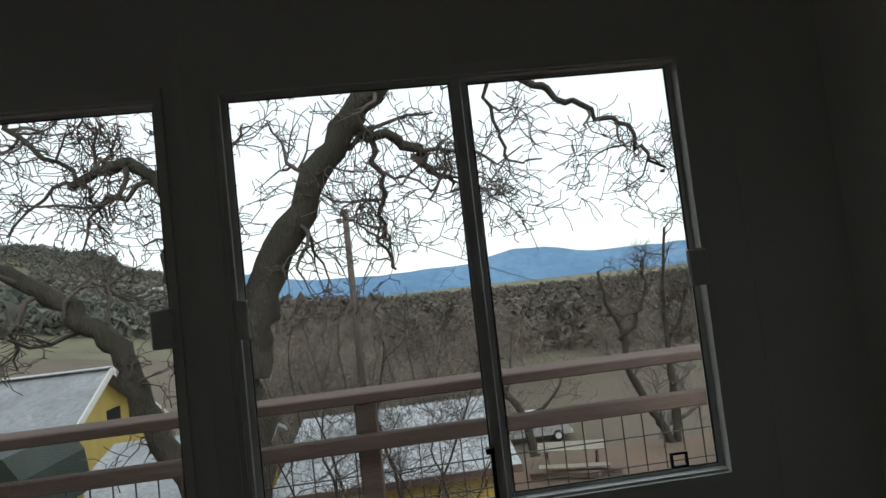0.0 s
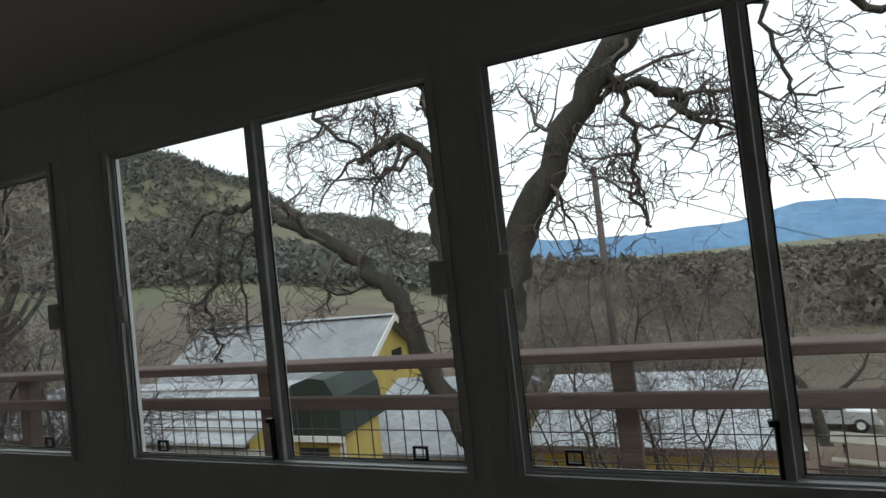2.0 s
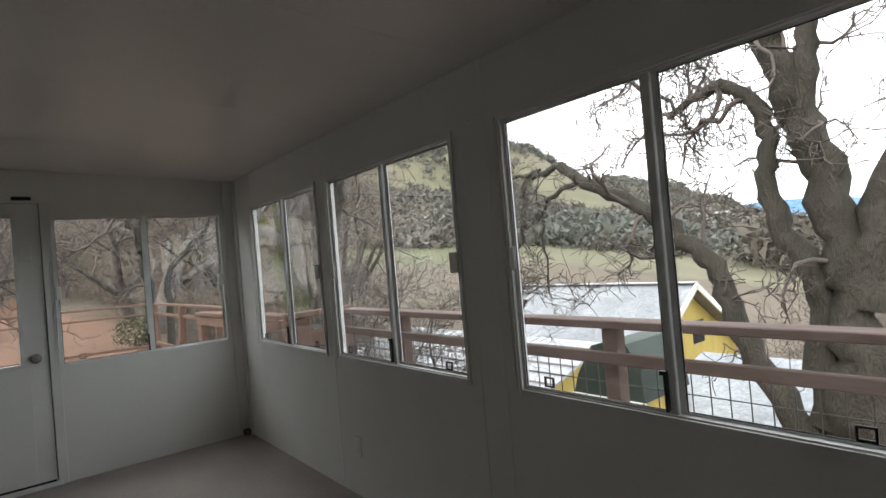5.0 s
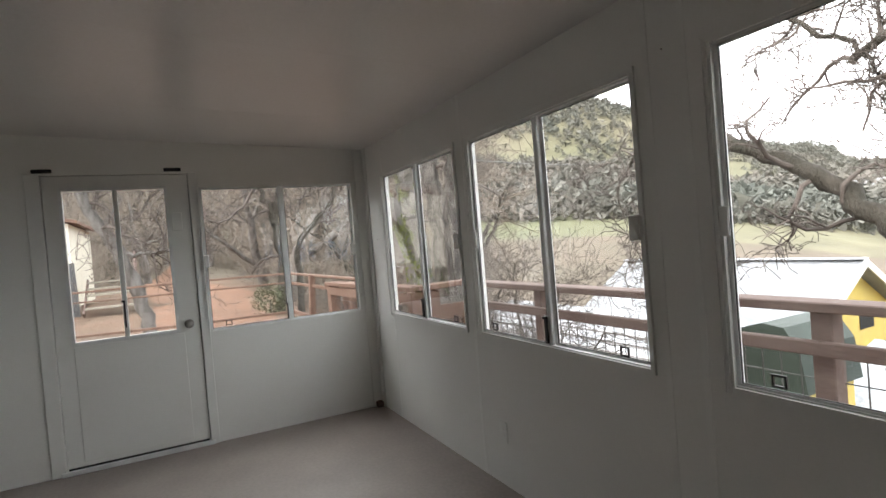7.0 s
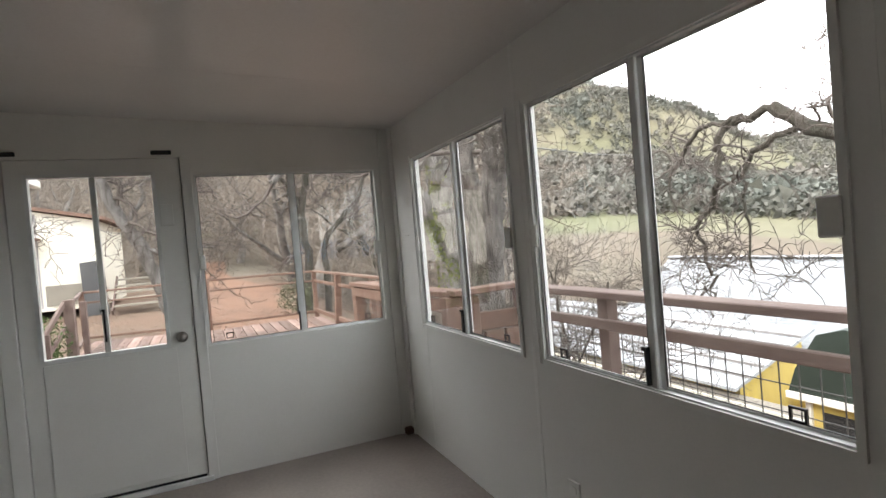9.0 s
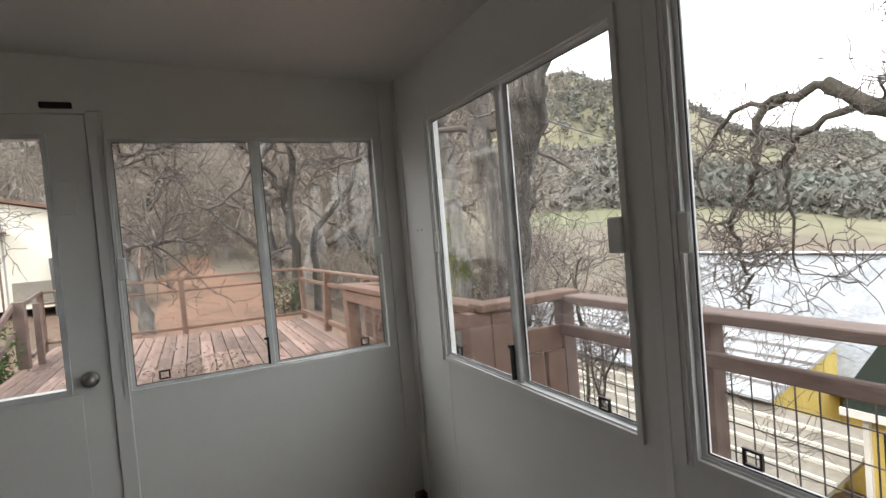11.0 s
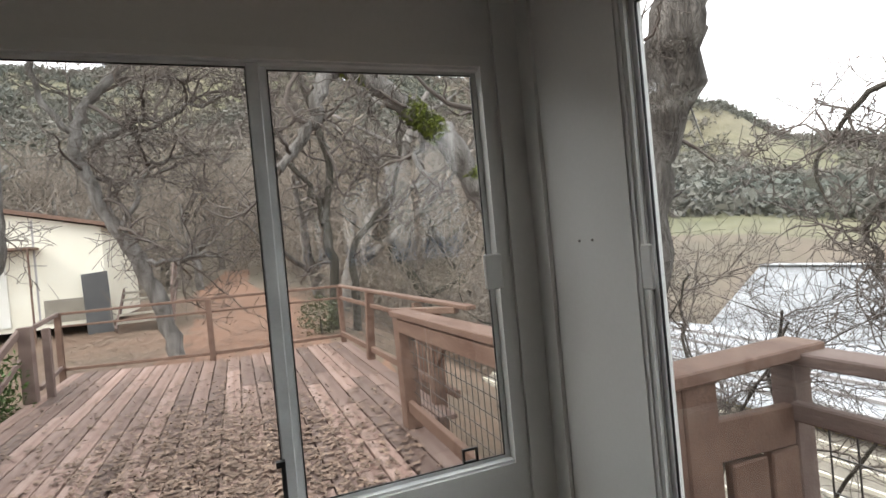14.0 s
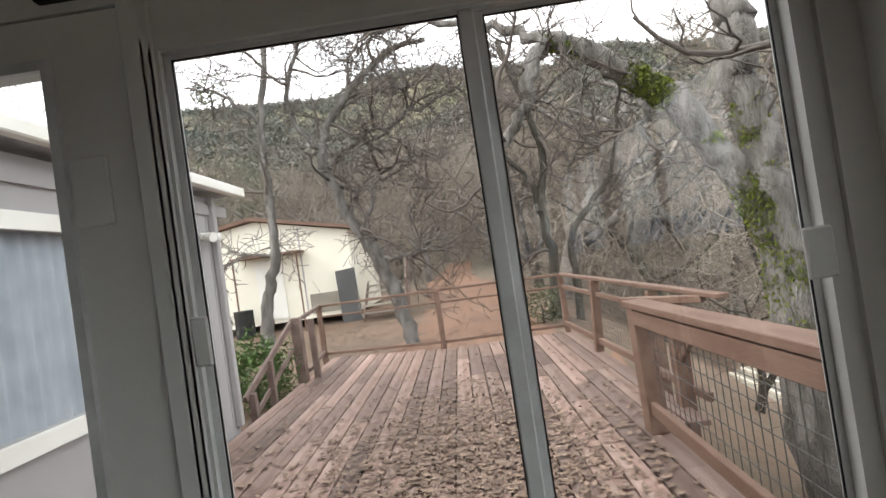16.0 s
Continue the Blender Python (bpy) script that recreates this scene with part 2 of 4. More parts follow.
def wall_with_holes(name, lo, hi, top, holes, to_world, label):
    """A wall from lo to hi along its length, with holes (a, b, z0, z1) through it."""
    us = sorted({lo, hi, *[h[0] for h in holes], *[h[1] for h in holes]})
    bm = bmesh.new()
    for a, b in zip(us, us[1:]):
        mid = (a + b) / 2
        cuts = sorted((h[2], h[3]) for h in holes if h[0] < mid < h[1])
        z = 0.0
        for c0, c1 in cuts:
            if c0 > z:
                box(bm, *to_world(a, b), z, c0)
            z = c1
        box(bm, *to_world(a, b), z, top)
    bmesh.ops.remove_doubles(bm, verts=bm.verts, dist=0.0005)
    return structure(name, bm, WALL, label, "wall")


G = 0.03
wall_with_holes("wall_north", WEST - THICK, EAST + THICK, 2.20, [(a - G, b + G, WIN_Z[0] - G, WIN_Z[1] + G) for a, b in NWIN], lambda a, b: (a, b, NORTH, NORTH + THICK), "white panelled wall with a row of sliding windows")
wall_with_holes("wall_west", SOUTH, NORTH, 2.34, [(WWIN[0] - G, WWIN[1] + G, WIN_Z[0] - G, WIN_Z[1] + G), (DOOR[0], DOOR[1], 0.03, DOOR[2])], lambda a, b: (WEST - THICK, WEST, a, b), "white panelled end wall with a door and window")
structure("wall_east", boxed(EAST, EAST + THICK, SOUTH, NORTH, 0, 2.34), WALL, "plain white panelled end wall", "wall")
structure("wall_south", boxed(WEST - THICK, EAST + THICK, SOUTH - THICK, SOUTH, 0, 2.36), WALL, "plain white panelled side wall", "wall")
structure("floor", boxed(WEST - THICK, EAST + THICK, SOUTH - THICK, NORTH + THICK, -0.14, 0.0), FLOOR, "dull pinkish brown painted plywood floor", "floor")

bm = bmesh.new()
for k in range(6):
    x0 = WEST - 0.12 + k * 1.09
    a = [bm.verts.new((x, y, ceil_z(y) + 0.0)) for x, y in ((x0 + 0.0006, SOUTH - 0.1), (x0 + 1.0894, SOUTH - 0.1), (x0 + 1.0894, NORTH + 0.12), (x0 + 0.0006, NORTH + 0.12))]
    b = [bm.verts.new(v.co + Vector((0, 0, 0.06))) for v in a]
    bm.faces.new(list(reversed(a)))
    bm.faces.new(b)
    for i in range(4):
        bm.faces.new((a[i], a[(i + 1) % 4], b[(i + 1) % 4], b[i]))
box(bm, WEST - 0.12, EAST + 0.2, SOUTH - 0.1, NORTH + 0.14, 2.40, 2.44)
structure("ceiling", bm, CEIL, "off-white semi-gloss sloping ceiling panels", "ceiling")
structure("roof_fascia", boxed(WEST - 0.12, EAST + 0.2, NORTH + 0.12, NORTH + 0.145, 2.10, 2.42), WHITE, "white painted roof edge board", "trim")
structure("corner_trim", boxed(WEST, WEST + 0.075, NORTH - 0.012, NORTH, 0.0, 2.165), TRIM, "white corner board", "trim")
structure("corner_trim", boxed(WEST, WEST + 0.012, NORTH - 0.085, NORTH - 0.012, 0.0, 2.165), TRIM, "white corner board", "trim")
for x in (-4.52, -3.27, -1.93, -1.78, -0.395, 1.0):
    structure("panel_batten", boxed(x - 0.012, x + 0.012, NORTH - 0.0015, NORTH, 0.0, 2.165), TRIM, "thin white joint strip on wall", "trim")
structure("threshold_strip", boxed(WEST, WEST + 0.03, DOOR[0] - 0.03, DOOR[1] + 0.03, 0.0, 0.03, bevel=0.004), ALU, "worn metal threshold under the door", "trim")


def sliding_window(name, width, height, m, label, kind="structure"):
    """Origin at the lower left corner inside the glass line; x along the wall, y outwards, z up."""
    w = empty(name, label, "window", kind=kind, m=m)
    bm = bmesh.new()
    e, i = 0.034, 0.014
    for b in ((-i, width + e, -0.010, 0.036, -e, -i), (-0.048, width + e, -0.010, 0.036, height + i, height + 0.042), (-0.048, -i, -0.010, 0.036, -e, height + i), (-0.046, -0.041, -0.014, -0.010, -e, height + 0.036), (-0.031, -0.026, -0.014, -0.010, -e, height + 0.02), (width + i, width + e, -0.010, 0.036, -i, height + i)):
        box(bm, *b)
    part("window_frame", bm, TRIM, w)
    bm = bmesh.new()
    box(bm, -i, width + i, 0.0, 0.034, -i, -0.008)
    box(bm, -i, width + i, 0.0, 0.034, height + 0.008, height + i)
    part("track", bm, ALU, w, "aluminium track")
    mid = width * 0.51
    part("meeting_stile", boxed(mid - 0.026, mid + 0.004, 0.004, 0.020, -0.008, height + 0.008, bevel=0.003), ALU, w, "aluminium meeting stile")
    part("fixed_stile", boxed(mid - 0.004, mid + 0.022, 0.022, 0.036, -0.008, height + 0.008, bevel=0.003), ALU, w, "aluminium fixed stile")
    bm = bmesh.new()
    for x0, x1, y0, y1 in ((-i, mid - 0.026, 0.004, 0.020), (mid + 0.022, width + i, 0.022, 0.034)):
        box(bm, x0, x1, y0, y1, -0.008, 0.0)
        box(bm, x0, x1, y0, y1, height, height + 0.008)
    box(bm, -i, 0.0, 0.004, 0.020, 0.0, height)
    box(bm, width, width + i, 0.022, 0.034, 0.0, height)
    part("sash", bm, ALU, w, "aluminium sliding sash")
    for x0, x1, y in ((0.0, mid - 0.026, 0.011), (mid + 0.022, width, 0.027)):
        g = part("pane", boxed(x0, x1, y, y + 0.004, 0.0, height), GLASS, w, "clear slightly dusty glass")
        g.visible_shadow = False
    bm = bmesh.new()
    t = 0.003
    for x0, x1, y in ((0.0, mid - 0.026, 0.007), (mid + 0.022, width, 0.023)):
        for q in ((x0, x1, 0.0, t), (x0, x1, height - t, height), (x0, x0 + t, t, height - t), (x1 - t, x1, t, height - t)):
            box(bm, q[0], q[1], y, y + 0.004, q[2], q[3])
    part("gasket", bm, BLACK, w, "thin black glazing gasket")
    part("latch", boxed(-0.022, 0.012, -0.018, -0.010, height * 0.44, height * 0.53, bevel=0.004), TRIM, w, "white side latch")
    part("catch", boxed(width - 0.03, width + 0.022, -0.022, -0.010, height * 0.44, height * 0.53, bevel=0.004), TRIM, w, "side catch plate")
    bm = boxed(mid - 0.03, mid - 0.02, -0.012, 0.006, 0.0, 0.12, bevel=0.002)
    box(bm, mid - 0.04, mid - 0.02, -0.012, 0.004, 0.112, 0.125)
    part("lock_lever", bm, BLACK, w, "black lock lever")
    for x in (width * 0.10, width * 0.90):
        bm = bmesh.new()
        for b in ((-0.022, 0.022, 0.0, 0.006), (-0.022, 0.022, 0.032, 0.038), (-0.022, -0.016, 0.006, 0.032), (0.016, 0.022, 0.006, 0.032)):
            box(bm, x + b[0], x + b[1], -0.004, 0.003, b[2] + 0.012, b[3] + 0.012)
        part("drain_clip", bm, BLACK, w, "small dark square clip")
    return w


for i, (a, b) in enumerate(NWIN):
    sliding_window("window_%d" % (i + 1), b - a, WIN_Z[1] - WIN_Z[0], pose(a, NORTH, WIN_Z[0]), "white framed aluminium sliding window over the deck")
sliding_window("window_5", WWIN[1] - WWIN[0], WIN_Z[1] - WIN_Z[0], pose(WEST, WWIN[0], WIN_Z[0], 0, 0, 90), "white framed aluminium sliding window in end wall")

# door, closed, in the west wall (x to the north, y outwards)
door = empty("door_1", "closed white half-glazed door with steel knob", "door", kind="structure", m=pose(WEST, DOOR[0], 0.03, 0, 0, 90))
DW, DH = DOOR[1] - DOOR[0], DOOR[2] - 0.03
g0, g1, gz0, gz1 = 0.11, 0.72, 0.84, 1.855
bm = bmesh.new()
for b in ((0.004, g0, 0.004, 0.04, 0.01, DH - 0.004), (g1, DW - 0.004, 0.004, 0.04, 0.01, DH - 0.004), (g0, g1, 0.004, 0.04, gz1, DH - 0.004), (g0, g1, 0.004, 0.04, 0.01, gz0)):
    box(bm, *b)
part("door_leaf", bm, TRIM, door)
part("lower_panel", boxed(g0 - 0.01, g1 + 0.05, -0.002, 0.004, 0.04, gz0 - 0.03, bevel=0.002), WALL, door, "flat white lower panel")
part("glazing_mullion", boxed((g0 + g1) / 2 - 0.015, (g0 + g1) / 2 + 0.015, 0.0, 0.03, gz0, gz1, bevel=0.003), TRIM, door)
for a, b in ((g0, (g0 + g1) / 2 - 0.015), ((g0 + g1) / 2 + 0.015, g1)):
    g = part("pane", boxed(a, b, 0.018, 0.022, gz0, gz1), GLASS, door, "clear glass")
    g.visible_shadow = False
bm = bmesh.new()
for b in ((g0 - 0.02, g0, gz0 - 0.02, gz1 + 0.02), (g1, g1 + 0.02, gz0 - 0.02, gz1 + 0.02), (g0, g1, gz0 - 0.02, gz0), (g0, g1, gz1, gz1 + 0.02)):
    box(bm, b[0], b[1], -0.008, 0.004, b[2], b[3])
part("glazing_bead", bm, ALU, door)
knob = part("door_knob", rod((DW - 0.075, 0.004, 0.87), (DW - 0.075, -0.012, 0.87), 0.032, 20), STEEL, door, "round steel knob", True)
bm = bmesh.new()
bmesh.ops.create_uvsphere(bm, u_segments=16, v_segments=10, radius=0.027)
bmesh.ops.transform(bm, matrix=pose(DW - 0.075, -0.035, 0.87) @ Matrix.Diagonal((1, 0.8, 1, 1)), verts=bm.verts)
part("knob_ball", bm, STEEL, knob, "", True)
# black ring added behind the leaf, blocks daylight through the door gap
bm = bmesh.new()
for b in ((-0.002, 0.03, 0.0, DH), (DW - 0.03, DW + 0.002, 0.0, DH), (0.03, DW - 0.03, DH - 0.03, DH), (0.03, DW - 0.03, 0.0, 0.03)):
    box(bm, b[0], b[1], 0.041, 0.056, b[2], b[3])
part("gap_backing", bm, BLACK, door, "black strip added to shut the gap around door")
# black strip stands in for the shaded gap under the leaf
part("gap_strip", boxed(0.01, DW - 0.01, -0.006, 0.004, 0.0, 0.012), BLACK, door, "black strip painted for the dark gap under door")
bm = boxed((g0 + g1) / 2 - 0.008, (g0 + g1) / 2 + 0.002, -0.012, 0.0, gz0 + 0.06, gz0 + 0.24, bevel=0.002)
box(bm, (g0 + g1) / 2 - 0.022, (g0 + g1) / 2 + 0.002, -0.012, 0.0, gz0 + 0.235, gz0 + 0.25)
part("lock_lever", bm, BLACK, door, "black lock lever")
part("latch_guard", boxed(g1 + 0.03, g1 + 0.1, -0.006, 0.003, 1.55, 1.68, bevel=0.002), TRIM, door, "pale plate above knob")
for y0, y1 in ((DOOR[0] - 0.085, DOOR[0]), (DOOR[1], DOOR[1] + 0.06)):
    structure("door_trim", boxed(WEST, WEST + 0.014, y0, y1, 0.0, DOOR[2] + 0.008, bevel=0.003), TRIM, "white door casing", "trim")
for y in (-0.715, 0.055):
    tagged(part("door_stop_strip", boxed(WEST, WEST + 0.02, y - 0.055, y + 0.055, 2.008, 2.032, bevel=0.003)
                , BLACK), "short black strip above the door head", "strip", "strips over door")
tagged(part("corner_block", boxed(WEST + 0.013, WEST + 0.06, NORTH - 0.07, NORTH - 0.013, 0.0, 0.05, bevel=0.008), RAILWOOD), "small brown wooden block in the floor corner", "block")

# small screws left in the wall
for x, y, z, ax in ((-4.74, NORTH, 1.40, "y"), (-4.69, NORTH, 1.40, "y"), (-1.86, NORTH, 1.93, "y"), (WEST, 1.43, 0.62, "x"), (WEST, 0.18, 1.36, "x")):
    a = (x, y, z)
    b = (x, y - 0.004, z) if ax == "y" else (x + 0.004, y, z)
    tagged(part("wall_screw", rod(a, b, 0.003, 8), STEEL), "small dark screw head in white wall", "screw", "wall screws")

# wall outlet below the second window
o = empty("wall_outlet", "white double socket plate on wall", "outlet", m=pose(-3.05, NORTH, 0.3))
part("plate", boxed(-0.035, 0.035, -0.006, 0, -0.057, 0.057, bevel=0.002), TRIM, o)
for z in (-0.022, 0.022):
    part("socket", boxed(-0.014, 0.014, -0.008, -0.006, z - 0.013, z + 0.013), WALL, o)

# ---- ground, hills and far mountains ----
def smooth(a, b, x):
    k = min(1.0, max(0.0, (x - a) / (b - a)))
    return k * k * (3 - 2 * k)


SKYLINE = [(-180, 0.5), (-60, -2.0), (-25, -2.4), (14, -2.0), (19, 0.4), (24, 2.4), (29, 4.1), (34, 5.6), (42, 9.3), (49, 11.1), (62, 14.0), (73, 16.2), (102, 15.9), (115, 15.2), (140, 10), (180, 2)]


def skyline(az):
    for (a, e), (b, f) in zip(SKYLINE, SKYLINE[1:]):
        if a <= az <= b:
            return e + (f - e) * smooth(a, b, az)
    return 2.0


def ground_z(x, y):
    west = -0.42 + 0.035 * max(0.0, -15 - min(x, -15.0) if x > -60 else 45)
    fall = smooth(2.6, 9.5, y) * (0.35 + 0.65 * smooth(-45, -12, x))
    z = west * (1 - fall) + fall * (-3.6 - 0.15 * min(12.0, max(0.0, y - 9)))
    z -= 0.9 * smooth(1.4, 2.8, y) * smooth(-16, -9, x) * (1 - fall)
    z -= 4.6 * smooth(17.5, 34, y) * smooth(-8, 1, x)
    dx, dy = x + 1.0, y - 0.5
    r = math.hypot(dx, dy)
    if r > 30:
        az = math.degrees(math.atan2(-dx, dy))
        top = 1.35 + 420 * math.tan(radians(skyline(az)))
        k = smooth(35, 420, r) ** 0.9
        z = z * (1 - k) + k * top
        lump = noise.noise(Vector((x, y, 0)) * 0.011) * 26 + noise.noise(Vector((x, y, 4)) * 0.03) * 7
        z += lump * smooth(60, 200, r) * (1 - smooth(330, 420, r)) * min(1.0, max(0.0, skyline(az) / 10))
        if r > 420:
            z -= (r - 420) * (0.02 + 0.03 * max(0.0, min(1.0, skyline(az) / 5)))
    else:
        z += 0.06 * noise.noise(Vector((x, y, 0)) * 0.6)
    return z


bm = bmesh.new()
CX, CY, SEG = -4.0, 3.0, 220
rings = [0.6 * 1.085 ** k for k in range(108)]
rows = []
for r in rings:
    rows.append([bm.verts.new((CX + r * math.cos(a), CY + r * math.sin(a), ground_z(CX + r * math.cos(a), CY + r * math.sin(a)))) for a in [2 * math.pi * i / SEG for i in range(SEG)]])
for i, (p, q) in enumerate(zip(rows, rows[1:])):
    slot = 0 if rings[i] < 26 else (1 if rings[i] < 55 else 2)
    for j in range(SEG):
        f = bm.faces.new((p[j], q[j], q[(j + 1) % SEG], p[(j + 1) % SEG]))
        f.material_index, f.smooth = slot, True
bm.faces.new(list(reversed(rows[0])))
for v in bm.verts:
    if v.co.z > -0.25 and -5.5 < v.co.x < 2 and -2.5 < v.co.y < 2:
        v.co.z = -0.3
structure("ground", bm, [LITTER, PASTURE, HILL], "leaf-strewn ground rising to dry grassy hills", "ground")

bm = bmesh.new()
path_rows = []
for k in range(30):
    x = -13.2 - k * 1.1
    mid = 1.0 + 0.5 * math.sin(k * 0.25) - 0.02 * k
    half = 2.3 - 0.05 * k
    path_rows.append([bm.verts.new((x, mid + half * u, ground_z(x, mid + half * u) + 0.035 - 0.03 * abs(u))) for u in (-1, -0.5, 0, 0.5, 1)])
for p, q in zip(path_rows, path_rows[1:]):
    for i in range(4):
        bm.faces.new((p[i], p[i + 1], q[i + 1], q[i])).smooth = True
bmesh.ops.recalc_face_normals(bm, faces=bm.faces)
structure("dirt_path", bm, DIRT, "orange dirt track leading into the oak wood", "path")

# backdrop ridge, its haze painted as flat blue
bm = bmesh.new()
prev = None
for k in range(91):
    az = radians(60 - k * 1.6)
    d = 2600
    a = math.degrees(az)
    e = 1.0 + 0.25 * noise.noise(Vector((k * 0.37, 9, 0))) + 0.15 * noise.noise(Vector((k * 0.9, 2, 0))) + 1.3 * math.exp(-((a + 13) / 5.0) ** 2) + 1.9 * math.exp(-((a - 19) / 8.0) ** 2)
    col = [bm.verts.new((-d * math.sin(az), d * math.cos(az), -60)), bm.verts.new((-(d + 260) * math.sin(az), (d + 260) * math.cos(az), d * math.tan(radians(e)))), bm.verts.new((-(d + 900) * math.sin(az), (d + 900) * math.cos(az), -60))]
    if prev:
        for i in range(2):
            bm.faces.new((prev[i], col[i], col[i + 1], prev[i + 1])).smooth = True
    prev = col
structure("backdrop_mountains", bm, MOUNTAIN, "far mountain ridge with haze painted in as blue", "mountain")

# ---- scrub on the hills ----
def clumps(name, spots, mat, label, category, seed, sprays=26):
    """Many ragged shrubs in one mesh, each a puff of small sprays: spots are (x, y, z, size)."""
    rng = random.Random(seed)
    vs, fs = [], []
    for x, y, z, s in spots:
        wide, tall = s * rng.uniform(0.3, 0.55), s * rng.uniform(0.35, 0.7)
        for _ in range(sprays):
            a, u = rng.uniform(0, 6.283), rng.random() ** 0.6
            h = rng.random()
            k = wide * u * math.sqrt(max(0.05, 1 - h * h * 0.9))
            px, py, pz = x + k * math.cos(a), y + k * math.sin(a), z + h * tall
            g = s * 0.085
            n0 = len(vs)
            for _k in range(3):
                vs.append((px + rng.gauss(0, g), py + rng.gauss(0, g), pz + rng.gauss(0, g)))
            fs.append((n0, n0 + 1, n0 + 2))
    me = bpy.data.meshes.new(name)
    me.from_pydata(vs, [], fs)
    me.materials.append(mat)
    return tagged(new(name, me), label, category, kind="stuff")


rng = random.Random(5)
spots = []
while len(spots) < 24000:
    az, r = radians(rng.uniform(20, 125)), rng.uniform(75, 415)
    x, y = -1 - r * math.sin(az), 0.5 + r * math.cos(az)
    if noise.noise(Vector((x, y, 7)) * 0.011) + 0.4 * noise.noise(Vector((x, y, 2)) * 0.035) > rng.uniform(-0.02, 0.2) - (0.6 if az > radians(60) else 0.16):
        spots.append((x, y, ground_z(x, y) - 0.3, rng.uniform(3.0, 6.2)))
clumps("hill_scrub", spots, SCRUB, "dark oak scrub covering the hillside", "scrub", 3)

rng = random.Random(6)
spots = []
while len(spots) < 9000:
    az, r = radians(rng.uniform(-62, 21)), 75 + 345 * rng.random() ** 1.6
    x, y = -1 - r * math.sin(az), 0.5 + r * math.cos(az)
    if noise.noise(Vector((x, y, 3)) * 0.03) > rng.uniform(-0.5, 0.1) - smooth(90, 140, r):
        spots.append((x, y, ground_z(x, y) + rng.uniform(0, 2.5), rng.uniform(3.5, 7.0)))
clumps("valley_woods", spots, WOODS, "brown leafless woods filling the valley", "woods", 9)

# ---- trees ----
def tube(vs, fs, pts, radii, sides):
    """Adds a tapered bent tube to vertex and face lists."""
    n0 = len(vs)
    u = None
    for i, p in enumerate(pts):
        d = (pts[min(i + 1, len(pts) - 1)] - pts[max(i - 1, 0)])
        d = d.normalized() if d.length > 1e-6 else Vector((0, 0, 1))
        u = u - d * u.dot(d) if u else d.orthogonal()
        u = u.normalized() if u.length > 1e-4 else d.orthogonal().normalized()
        w = d.cross(u)
        for k in range(sides):
            a = 2 * math.pi * k / sides
            vs.append(p + (u * math.cos(a) + w * math.sin(a)) * radii[i] * (1 + 0.12 * math.sin(3 * a + i * 1.7) if sides > 5 else 1))
    for i in range(len(pts) - 1):
        for k in range(sides):
            a, b = n0 + i * sides + k, n0 + i * sides + (k + 1) % sides
            fs.append((a, b, b + sides, a + sides))


def gnarl(rng, start, d, length, r, steps, wiggle, lift=0.0):
    pts, radii, p = [start.copy()], [r], start.copy()
    d = d.normalized()
    for i in range(steps):
        d = (d + Vector((rng.gauss(0, wiggle), rng.gauss(0, wiggle), rng.gauss(0, wiggle) + lift))).normalized()
        p = p + d * length / steps
        pts.append(p.copy())
        radii.append(max(0.0025, r * (1 - 0.72 * (i + 1) / steps)))
    return pts, radii


def sprout(rng, store, pts, radii, level, counts, lengths, wiggle, lift, thick=0.0):
    """Side branches along a limb, down to twigs."""
    if level >= len(counts):
        return
    vs, fs = store
    for _ in range(counts[level]):
        k = rng.uniform(0.25, 1.0) if level else rng.uniform(0.35, 1.0)
        i = min(len(pts) - 2, int(k * (len(pts) - 1)))
        f = k * (len(pts) - 1) - i
        p = pts[i].lerp(pts[i + 1], min(1.0, f))
        along = (pts[i + 1] - pts[i]).normalized()
        side = Vector((rng.gauss(0, 1), rng.gauss(0, 1), rng.gauss(0.15, 0.8))).normalized()
        d = along * rng.uniform(0.2, 0.7) + side * 0.9
        ln = lengths[level] * rng.uniform(0.5, 1.25)
        r = min(radii[i] * 0.62, 0.007 + 0.022 * ln)
        steps = (7, 5, 3)[level] if thick < 0.0085 else (5, 4, 2)[level]
        q, rr = gnarl(rng, p, d, ln, r, steps, wiggle, lift)
        rr = [max(thick, v) for v in rr]
        tube(vs, fs, q, rr, 3 if level or thick > 0.0085 else 5)
        sprout(rng, store, q, rr, level + 1, counts, lengths, wiggle, lift, thick)


def smooth_line(pts, n=4):
    """Catmull-Rom through the points."""
    P = [Vector(p) for p in pts]
    P = [P[0] * 2 - P[1]] + P + [P[-1] * 2 - P[-2]]
    out = []
    for a, b, c, d in zip(P, P[1:], P[2:], P[3:]):
        for k in range(n):
            t = k / n
            out.append(0.5 * ((2 * b) + (c - a) * t + (2 * a - 5 * b + 4 * c - d) * t * t + (3 * b - a - 3 * c + d) * t ** 3))
    out.append(P[-2])
    return out


def list_mesh(name, vs, fs, mat, parent, label=""):
    me = bpy.data.meshes.new(name)
    me.from_pydata([tuple(v) for v in vs], [], fs)
    me.materials.append(mat)
    me.polygons.foreach_set("use_smooth", [True] * len(me.polygons))
    ob = new(name, me)
    ob.parent = parent
    if label:
        tagged(ob, label)
    return ob


